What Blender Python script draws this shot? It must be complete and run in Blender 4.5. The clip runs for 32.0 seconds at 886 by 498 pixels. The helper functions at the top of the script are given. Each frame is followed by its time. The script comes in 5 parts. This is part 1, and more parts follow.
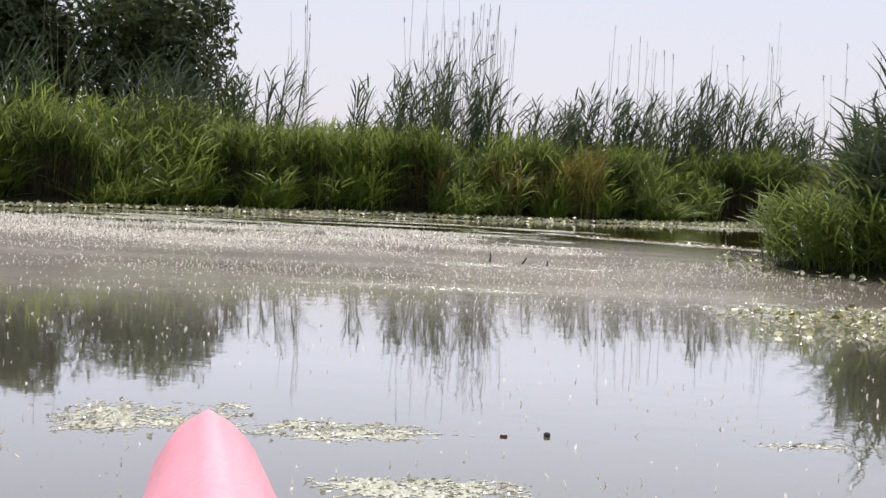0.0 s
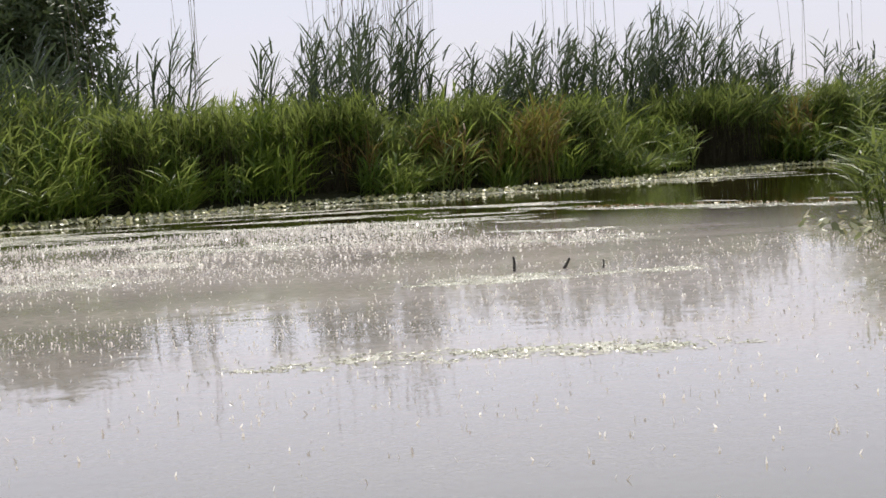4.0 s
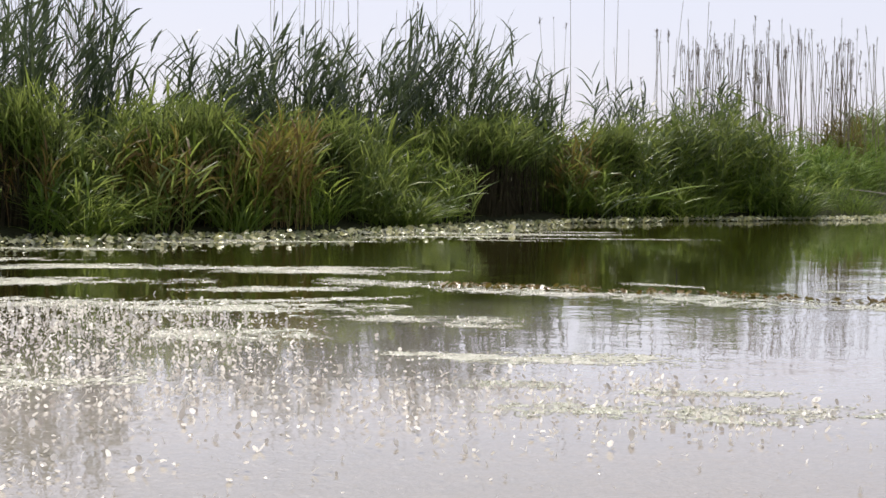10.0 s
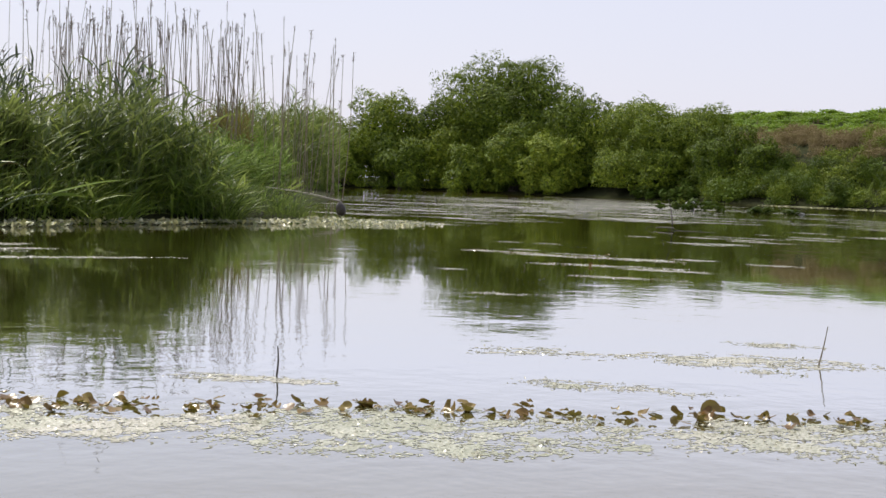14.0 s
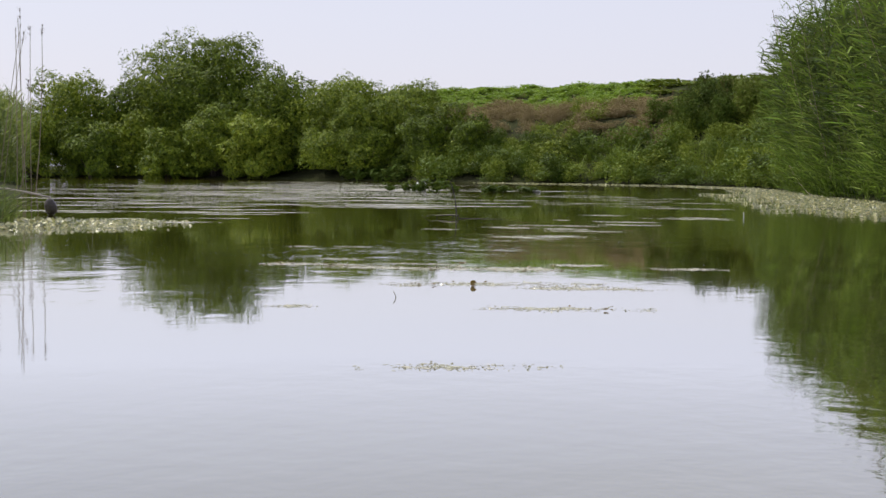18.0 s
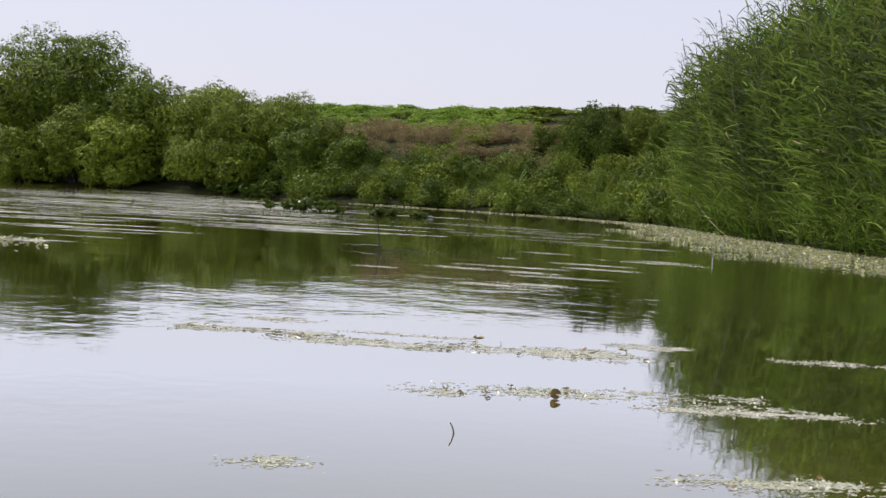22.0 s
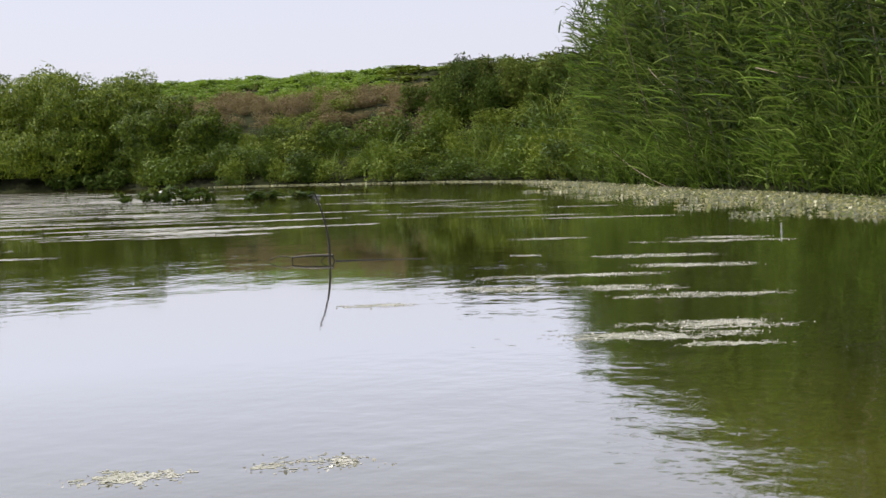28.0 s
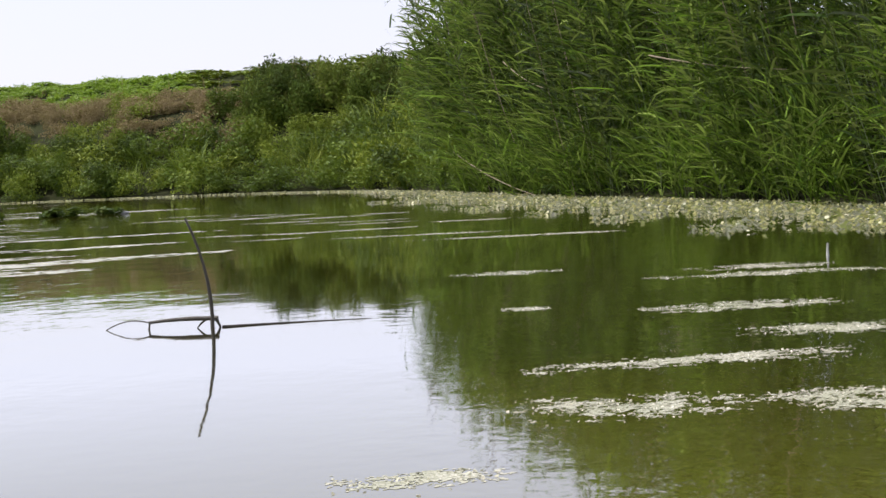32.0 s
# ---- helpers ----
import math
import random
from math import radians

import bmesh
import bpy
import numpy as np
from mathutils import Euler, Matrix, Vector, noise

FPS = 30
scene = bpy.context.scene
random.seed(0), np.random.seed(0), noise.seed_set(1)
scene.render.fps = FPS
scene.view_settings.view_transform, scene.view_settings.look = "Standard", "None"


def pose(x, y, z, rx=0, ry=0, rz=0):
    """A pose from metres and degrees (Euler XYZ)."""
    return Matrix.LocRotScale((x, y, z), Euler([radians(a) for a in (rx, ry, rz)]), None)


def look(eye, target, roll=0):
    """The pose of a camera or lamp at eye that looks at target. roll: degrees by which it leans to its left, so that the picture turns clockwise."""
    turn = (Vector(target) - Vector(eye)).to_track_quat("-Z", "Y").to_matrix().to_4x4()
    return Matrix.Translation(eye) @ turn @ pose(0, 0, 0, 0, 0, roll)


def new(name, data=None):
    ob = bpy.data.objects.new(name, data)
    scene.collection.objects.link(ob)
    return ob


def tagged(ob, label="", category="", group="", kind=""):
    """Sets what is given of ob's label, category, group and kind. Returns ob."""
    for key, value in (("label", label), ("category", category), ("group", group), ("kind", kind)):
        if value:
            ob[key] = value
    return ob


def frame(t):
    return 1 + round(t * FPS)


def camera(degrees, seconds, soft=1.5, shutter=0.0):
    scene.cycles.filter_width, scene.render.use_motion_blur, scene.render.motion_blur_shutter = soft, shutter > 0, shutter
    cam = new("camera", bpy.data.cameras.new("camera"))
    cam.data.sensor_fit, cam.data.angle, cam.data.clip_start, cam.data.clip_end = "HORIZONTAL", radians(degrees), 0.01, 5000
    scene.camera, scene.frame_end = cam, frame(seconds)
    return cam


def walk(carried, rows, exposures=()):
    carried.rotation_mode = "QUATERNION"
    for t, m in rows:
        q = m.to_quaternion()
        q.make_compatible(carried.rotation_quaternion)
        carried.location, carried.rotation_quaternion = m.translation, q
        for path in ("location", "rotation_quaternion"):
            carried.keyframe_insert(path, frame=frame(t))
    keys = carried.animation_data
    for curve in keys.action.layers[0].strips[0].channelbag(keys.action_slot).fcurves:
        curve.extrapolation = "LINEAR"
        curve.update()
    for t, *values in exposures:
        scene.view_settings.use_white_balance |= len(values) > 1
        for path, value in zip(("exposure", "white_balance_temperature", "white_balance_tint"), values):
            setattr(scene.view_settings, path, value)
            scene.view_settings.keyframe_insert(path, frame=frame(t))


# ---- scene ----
# ---- camera and its way over the water ----
cam = camera(35.9, 32.0, soft=1.52)
PATH = [
    (0, (0.000, 0.000, 0.753), (-0.011, 1.997, 0.648), 2.54),
    (0.5, (-0.046, 0.618, 0.750), (0.018, 2.613, 0.636), -0.08),
    (1, (-0.088, 1.148, 0.750), (0.004, 3.140, 0.602), -3.71),
    (1.5, (-0.224, 1.576, 0.752), (-0.206, 3.570, 0.606), -2.74),
    (2, (-0.405, 2.116, 0.753), (-0.454, 4.112, 0.636), 2.25),
    (2.5, (-0.488, 2.735, 0.754), (-0.477, 4.733, 0.663), 3.11),
    (3, (-0.486, 3.314, 0.756), (-0.376, 5.306, 0.619), -2.98),
    (3.5, (-0.499, 3.796, 0.757), (-0.387, 5.787, 0.608), -3.37),
    (5.5, (-0.849, 6.078, 0.756), (-0.658, 8.064, 0.616), -2.67),
    (6, (-0.948, 6.571, 0.752), (-0.778, 8.559, 0.618), -1.40),
    (6.5, (-1.065, 7.147, 0.747), (-0.951, 9.140, 0.626), 2.19),
    (7, (-1.118, 7.722, 0.746), (-0.967, 9.714, 0.651), 3.50),
    (7.5, (-1.119, 8.311, 0.747), (-0.834, 10.288, 0.649), 1.18),
    (8, (-1.133, 8.850, 0.750), (-0.788, 10.816, 0.618), -2.44),
    (8.5, (-1.236, 9.358, 0.752), (-0.925, 11.330, 0.627), 0.12),
    (9, (-1.245, 9.782, 0.752), (-0.928, 11.755, 0.665), 4.72),
    (9.5, (-1.111, 10.221, 0.747), (-0.635, 12.161, 0.667), 3.40),
    (10, (-1.001, 10.787, 0.738), (-0.355, 12.677, 0.629), 0.53),
    (10.5, (-0.961, 11.359, 0.732), (-0.197, 13.205, 0.633), 1.93),
    (11, (-0.861, 11.920, 0.731), (0.017, 13.714, 0.622), 0.40),
    (11.5, (-0.691, 12.512, 0.734), (0.341, 14.221, 0.616), -0.22),
    (12, (-0.526, 13.047, 0.736), (0.674, 14.642, 0.624), -0.40),
    (12.5, (-0.318, 13.582, 0.737), (0.987, 15.092, 0.616), -0.94),
    (13, (-0.126, 14.115, 0.737), (1.189, 15.616, 0.617), -1.03),
    (13.5, (0.066, 14.651, 0.737), (1.405, 16.132, 0.623), 1.08),
    (14, (0.312, 15.173, 0.740), (1.753, 16.557, 0.640), 2.07),
    (14.5, (0.564, 15.617, 0.747), (2.122, 16.868, 0.640), -0.68),
    (16.5, (1.768, 17.418, 0.755), (3.443, 18.506, 0.651), -0.60),
    (17, (2.110, 17.796, 0.759), (3.841, 18.788, 0.624), -2.68),
    (17.5, (2.451, 18.169, 0.757), (4.191, 19.148, 0.629), -3.46),
    (18, (2.707, 18.572, 0.751), (4.420, 19.597, 0.634), 0.38),
    (18.5, (2.992, 18.917, 0.745), (4.721, 19.918, 0.654), 2.20),
    (19, (3.326, 19.244, 0.739), (5.076, 20.205, 0.639), 0.92),
    (19.5, (3.782, 19.597, 0.733), (5.560, 20.506, 0.627), -0.69),
    (20, (4.183, 19.938, 0.728), (6.007, 20.750, 0.616), -0.03),
    (20.5, (4.557, 20.207, 0.725), (6.422, 20.922, 0.613), -2.33),
    (21, (4.907, 20.483, 0.725), (6.764, 21.211, 0.584), -5.30),
    (21.5, (5.240, 20.840, 0.727), (7.055, 21.669, 0.603), -1.10),
    (22, (5.575, 21.188, 0.729), (7.387, 22.030, 0.650), 3.34),
    (22.5, (5.984, 21.476, 0.731), (7.834, 22.230, 0.646), 0.97),
    (23, (6.405, 21.724, 0.733), (8.271, 22.432, 0.599), -4.53),
    (23.5, (6.791, 22.047, 0.736), (8.625, 22.834, 0.600), -3.22),
    (24, (7.148, 22.422, 0.738), (8.958, 23.270, 0.649), 3.79),
    (24.5, (7.571, 22.742, 0.742), (9.406, 23.533, 0.670), 4.65),
    (25, (8.054, 23.001, 0.748), (9.932, 23.679, 0.638), -0.91),
    (25.5, (8.520, 23.279, 0.758), (10.400, 23.947, 0.625), -2.85),
    (27.5, (9.861, 24.303, 0.770), (11.764, 24.905, 0.651), -0.75),
    (28, (10.239, 24.554, 0.778), (12.130, 25.194, 0.653), -1.83),
    (28.5, (10.592, 24.874, 0.780), (12.470, 25.555, 0.686), 4.78),
    (29, (11.097, 25.177, 0.780), (13.003, 25.778, 0.709), 4.84),
    (29.5, (11.593, 25.378, 0.781), (13.532, 25.854, 0.674), -0.57),
    (30, (12.085, 25.613, 0.780), (14.027, 26.070, 0.644), -2.84),
    (30.5, (12.572, 25.950, 0.777), (14.499, 26.470, 0.661), 0.70),
    (31, (12.996, 26.230, 0.774), (14.927, 26.743, 0.693), 4.47),
    (31.5, (13.496, 26.457, 0.771), (15.450, 26.875, 0.678), 1.53),
    (32, (14.031, 26.664, 0.770), (15.996, 27.018, 0.647), -2.71),
]
walk(cam, [(t, look(eye, target, roll)) for t, eye, target, roll in PATH],
     [(0, -0.06), (8, -0.08), (11, 0.08), (14, 0.03), (17, -0.01), (25, -0.02), (29, 0.08), (32, 0.28)])

# ---- sky and sun ----
SUN_AZ, SUN_EL = radians(4.0), radians(52.0)
world = bpy.data.worlds.new("hazy_sky")
scene.world = world
world.use_nodes = True
wn, wl = world.node_tree.nodes, world.node_tree.links
sky = wn.new("ShaderNodeTexSky")
sky.sky_type, sky.sun_disc, sky.sun_elevation, sky.sun_rotation = "NISHITA", False, SUN_EL, SUN_AZ
sky.air_density, sky.dust_density, sky.ozone_density = 1.4, 1.0, 1.2
haze = wn.new("ShaderNodeMix")
haze.data_type = "RGBA"
haze.inputs[0].default_value = 0.8
haze.inputs[7].default_value = (7.2, 7.15, 8.6, 1)
wl.new(sky.outputs[0], haze.inputs[6])
wl.new(haze.outputs[2], wn["Background"].inputs[0])
wn["Background"].inputs[1].default_value = 0.112
sun = new("sun", bpy.data.lights.new("sun", "SUN"))
sun.data.energy, sun.data.angle, sun.data.color = 5.0, radians(0.8), (1.0, 0.945, 0.84)
sun.matrix_world = look((0, 0, 60), (-60 * math.sin(SUN_AZ) / math.tan(SUN_EL), -60 * math.cos(SUN_AZ) / math.tan(SUN_EL), 0))

rng = np.random.default_rng(7)


# ---- materials ----
def material(name):
    m = bpy.data.materials.new(name)
    m.use_nodes = True
    n, l = m.node_tree.nodes, m.node_tree.links
    n.clear()
    out = n.new("ShaderNodeOutputMaterial")
    return m, n, l, out


def ramp(n, l, source, stops):
    r = n.new("ShaderNodeValToRGB")
    while len(r.color_ramp.elements) < len(stops):
        r.color_ramp.elements.new(0.5)
    for e, (p, c) in zip(r.color_ramp.elements, stops):
        e.position, e.color = p, (*c, 1)
    l.new(source, r.inputs[0])
    return r.outputs[0]


def mixed(n, l, fac, a, b):
    m = n.new("ShaderNodeMix")
    m.data_type = "RGBA"
    for slot, v in ((0, fac), (6, a), (7, b)):
        if isinstance(v, (int, float)):
            m.inputs[slot].default_value = v
        elif isinstance(v, tuple):
            m.inputs[slot].default_value = (*v, 1)
        else:
            l.new(v, m.inputs[slot])
    return m.outputs[2]


def noise_at(n, l, scale, detail=3.0, coords="Object", stretch=None, rough=0.55):
    tc = n.new("ShaderNodeTexCoord")
    t = n.new("ShaderNodeTexNoise")
    t.inputs["Scale"].default_value, t.inputs["Detail"].default_value = scale, detail
    t.inputs["Roughness"].default_value = rough
    src = tc.outputs[coords]
    if stretch:
        mp = n.new("ShaderNodeMapping")
        mp.inputs["Scale"].default_value = stretch
        l.new(src, mp.inputs[0])
        src = mp.outputs[0]
    l.new(src, t.inputs["Vector"])
    return t.outputs[0]


def bumped(n, l, height, strength, distance):
    b = n.new("ShaderNodeBump")
    b.inputs["Strength"].default_value, b.inputs["Distance"].default_value = strength, distance
    l.new(height, b.inputs["Height"])
    return b.outputs[0]


def leaf_material(name, stops, translucent=0.45, rough=0.42, grain=9.0, gloss=0.3, plant=0.35):
    """A thin leaf: colours vary from leaf to leaf and plant to plant, and light shines through."""
    m, n, l, out = material(name)
    geo, info = n.new("ShaderNodeNewGeometry"), n.new("ShaderNodeObjectInfo")
    add = n.new("ShaderNodeMath")
    add.operation = "MULTIPLY_ADD"
    l.new(info.outputs["Random"], add.inputs[0])
    add.inputs[1].default_value = plant
    sc = n.new("ShaderNodeMath")
    sc.operation = "MULTIPLY"
    l.new(geo.outputs["Random Per Island"], sc.inputs[0])
    sc.inputs[1].default_value = 1 - plant
    l.new(sc.outputs[0], add.inputs[2])
    col = ramp(n, l, add.outputs[0], stops)
    streak = noise_at(n, l, grain, 2.0)
    col = mixed(n, l, ramp(n, l, streak, [(0.35, (0, 0, 0)), (0.75, (0.45, 0.45, 0.45))]), col, tuple(0.55 * c for c in stops[0][1]))
    p = n.new("ShaderNodeBsdfPrincipled")
    l.new(col, p.inputs["Base Color"])
    p.inputs["Roughness"].default_value = rough
    p.inputs["Specular IOR Level"].default_value = gloss
    t = n.new("ShaderNodeBsdfTranslucent")
    l.new(mixed(n, l, 0.35, col, tuple(min(1, 1.6 * c) for c in stops[-1][1])), t.inputs[0])
    mx = n.new("ShaderNodeMixShader")
    mx.inputs[0].default_value = translucent
    l.new(p.outputs[0], mx.inputs[1])
    l.new(t.outputs[0], mx.inputs[2])
    l.new(mx.outputs[0], out.inputs[0])
    return m


def solid_material(name, stops, scale, rough=0.8, bump=0.3, dist=0.01, fine=60.0, metallic=0.0, gloss=0.5):
    m, n, l, out = material(name)
    big = noise_at(n, l, scale, 4.0)
    col = ramp(n, l, big, stops)
    small = noise_at(n, l, fine, 3.0)
    col = mixed(n, l, ramp(n, l, small, [(0.3, (0, 0, 0)), (0.8, (0.5, 0.5, 0.5))]), col, tuple(0.5 * c for c in stops[0][1]))
    p = n.new("ShaderNodeBsdfPrincipled")
    l.new(col, p.inputs["Base Color"])
    p.inputs["Roughness"].default_value, p.inputs["Metallic"].default_value = rough, metallic
    p.inputs["Specular IOR Level"].default_value = gloss
    l.new(bumped(n, l, small, bump, dist), p.inputs["Normal"])
    l.new(p.outputs[0], out.inputs[0])
    return m


SEDGE = leaf_material("sedge_leaf", [(0.0, (0.014, 0.032, 0.003)), (0.35, (0.065, 0.125, 0.008)), (0.65, (0.14, 0.225, 0.014)), (0.9, (0.24, 0.32, 0.03)), (1.0, (0.38, 0.42, 0.13))], 0.42, 0.45, gloss=0.25, plant=0.45)
REED = leaf_material("reed_leaf", [(0.0, (0.02, 0.042, 0.005)), (0.5, (0.075, 0.13, 0.014)), (0.9, (0.18, 0.24, 0.03)), (1.0, (0.32, 0.35, 0.12))], 0.4, 0.48, gloss=0.22)
REED_DARK = leaf_material("dark_reed_leaf", [(0.0, (0.024, 0.04, 0.018)), (0.6, (0.052, 0.078, 0.032)), (1.0, (0.13, 0.165, 0.075))], 0.22, 0.45, gloss=0.32)
# near-black and bright stops paint shaded gaps and lit blades into the reed bed
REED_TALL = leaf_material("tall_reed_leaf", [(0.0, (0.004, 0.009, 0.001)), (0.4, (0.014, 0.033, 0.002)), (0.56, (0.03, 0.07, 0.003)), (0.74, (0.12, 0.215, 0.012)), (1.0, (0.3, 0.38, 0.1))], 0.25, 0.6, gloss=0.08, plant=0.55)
DRY = leaf_material("dry_leaf", [(0.0, (0.12, 0.065, 0.022)), (0.4, (0.22, 0.135, 0.045)), (0.6, (0.3, 0.23, 0.09)), (0.7, (0.12, 0.16, 0.02)), (1.0, (0.18, 0.23, 0.03))], 0.35, 0.6)
# the lowest stop is darkened to deepen the shadows inside the crowns
WILLOW = leaf_material("willow_leaf", [(0.0, (0.018, 0.036, 0.004)), (0.5, (0.125, 0.19, 0.012)), (1.0, (0.34, 0.4, 0.035))], 0.1, 0.6, 2.0, gloss=0.2)
POPLAR = leaf_material("dark_tree_leaf", [(0.0, (0.045, 0.068, 0.026)), (0.6, (0.08, 0.11, 0.042)), (1.0, (0.14, 0.17, 0.06))], 0.25, 0.5, 2.0)
# very dark first stop: shadow between the weeds, put into leaf colour
WEED = leaf_material("weed_leaf", [(0.0, (0.018, 0.04, 0.004)), (0.5, (0.095, 0.155, 0.011)), (1.0, (0.27, 0.32, 0.034))], 0.12, 0.6, 3.0, gloss=0.2, plant=0.65)
WEED_BROWN = leaf_material("withered_weed", [(0.0, (0.17, 0.12, 0.06)), (0.4, (0.33, 0.25, 0.15)), (0.7, (0.44, 0.36, 0.24)), (0.85, (0.16, 0.19, 0.035)), (1.0, (0.12, 0.16, 0.025))], 0.3, 0.75, 3.0, gloss=0.1, plant=0.7)
SHRUB = leaf_material("shrub_leaf", [(0.0, (0.03, 0.055, 0.007)), (0.5, (0.065, 0.11, 0.012)), (0.8, (0.14, 0.19, 0.025)), (1.0, (0.2, 0.16, 0.07))], 0.12, 0.65, 3.0, gloss=0.08, plant=0.7)
WATER_LEAF = leaf_material("water_plant_leaf", [(0.0, (0.03, 0.06, 0.01)), (0.6, (0.06, 0.10, 0.012)), (1.0, (0.13, 0.16, 0.03))], 0.25, 0.45, 8.0, gloss=0.12)
CROP = leaf_material("field_crop", [(0.0, (0.12, 0.2, 0.016)), (0.5, (0.16, 0.26, 0.022)), (1.0, (0.21, 0.31, 0.035))], 0.4, 0.5, 3.0)
PAD = leaf_material("floating_leaf", [(0.0, (0.05, 0.07, 0.012)), (0.4, (0.15, 0.18, 0.035)), (0.7, (0.3, 0.29, 0.08)), (0.94, (0.48, 0.45, 0.19)), (1.0, (0.85, 0.82, 0.6))], 0.3, 0.34, 30.0, gloss=0.24, plant=0.0)
LITTER = leaf_material("drifting_blade", [(0.0, (0.03, 0.024, 0.012)), (0.4, (0.14, 0.11, 0.05)), (0.7, (0.2, 0.21, 0.06)), (1.0, (0.6, 0.56, 0.42))], 0.2, 0.25, 20.0, gloss=0.5, plant=0.0)
LILY = leaf_material("lily_leaf", [(0.0, (0.06, 0.028, 0.01)), (0.4, (0.15, 0.08, 0.022)), (0.7, (0.24, 0.17, 0.05)), (1.0, (0.14, 0.17, 0.02))], 0.2, 0.3, 14.0)
STRAW = solid_material("dry_stalk", [(0.3, (0.17, 0.14, 0.09)), (0.7, (0.30, 0.25, 0.17))], 3.0, 0.8)
STEM = solid_material("green_stem", [(0.3, (0.07, 0.11, 0.035)), (0.7, (0.13, 0.16, 0.06))], 3.0, 0.6)
PLUME = solid_material("seed_head", [(0.3, (0.10, 0.075, 0.06)), (0.7, (0.20, 0.155, 0.12))], 20.0, 0.95)
# dark brown that paints the hollows' deep shade onto the rush stems
SHADED_STEM = solid_material("shaded_stem", [(0.3, (0.034, 0.03, 0.016)), (0.7, (0.07, 0.06, 0.03))], 3.0, 0.9, gloss=0.1)
BARK = solid_material("bark", [(0.3, (0.05, 0.04, 0.03)), (0.7, (0.12, 0.10, 0.075))], 2.0, 0.9, 0.8, 0.05, 14.0)
WET_WOOD = solid_material("wet_dark_wood", [(0.3, (0.022, 0.018, 0.013)), (0.7, (0.06, 0.05, 0.035))], 6.0, 0.5, 0.6, 0.01, 40.0)
PALE_WOOD = solid_material("bleached_wood", [(0.3, (0.28, 0.25, 0.21)), (0.7, (0.48, 0.44, 0.38))], 5.0, 0.85, 0.6, 0.01, 40.0)
WHITE = solid_material("weathered_white", [(0.3, (0.28, 0.29, 0.29)), (0.7, (0.55, 0.55, 0.53))], 9.0, 0.6, 0.4, 0.02, 25.0)
SOIL = solid_material("marsh_soil", [(0.3, (0.022, 0.024, 0.012)), (0.5, (0.032, 0.036, 0.015)), (0.75, (0.045, 0.055, 0.02))], 0.35, 0.95, 0.9, 0.15, 5.0, gloss=0.05)
PINK = solid_material("pink_plastic", [(0.25, (0.83, 0.29, 0.37)), (0.75, (0.88, 0.35, 0.43))], 5.0, 0.45, 0.12, 0.002, 90.0)
# hull sides and bottom: the deck's pink in a darker tone
HULL = solid_material("darker_pink_hull", [(0.3, (0.30, 0.10, 0.12)), (0.7, (0.42, 0.15, 0.18))], 4.0, 0.5, 0.2, 0.002, 60.0)
BLACK = solid_material("black_rubber", [(0.3, (0.015, 0.015, 0.016)), (0.7, (0.03, 0.03, 0.03))], 8.0, 0.7)


def mat_material():
    """Floating algae and duckweed: a grainy, pale, half-dry crust."""
    m, n, l, out = material("algae_mat")
    info = n.new("ShaderNodeObjectInfo")
    big = noise_at(n, l, 3.0, 5.0)
    fine = noise_at(n, l, 95.0, 4.0)
    col = ramp(n, l, big, [(0.3, (0.25, 0.26, 0.155)), (0.55, (0.45, 0.45, 0.355)), (0.8, (0.64, 0.615, 0.54))])
    tint = ramp(n, l, info.outputs["Random"], [(0.0, (0.41, 0.43, 0.31)), (1.0, (0.62, 0.57, 0.5))])
    col = mixed(n, l, 0.35, col, tint)
    col = mixed(n, l, ramp(n, l, fine, [(0.38, (0.6, 0.6, 0.6)), (0.55, (0, 0, 0))]), col, (0.09, 0.10, 0.03))
    p = n.new("ShaderNodeBsdfPrincipled")
    l.new(col, p.inputs["Base Color"])
    p.inputs["Roughness"].default_value = 0.27
    l.new(bumped(n, l, fine, 0.6, 0.012), p.inputs["Normal"])
    l.new(p.outputs[0], out.inputs[0])
    return m


MAT = mat_material()
CRUMB = leaf_material("floating_crumb", [(0.0, (0.12, 0.13, 0.05)), (0.4, (0.4, 0.385, 0.28)), (1.0, (0.78, 0.74, 0.62))], 0.3, 0.25, 30.0, plant=0.0)


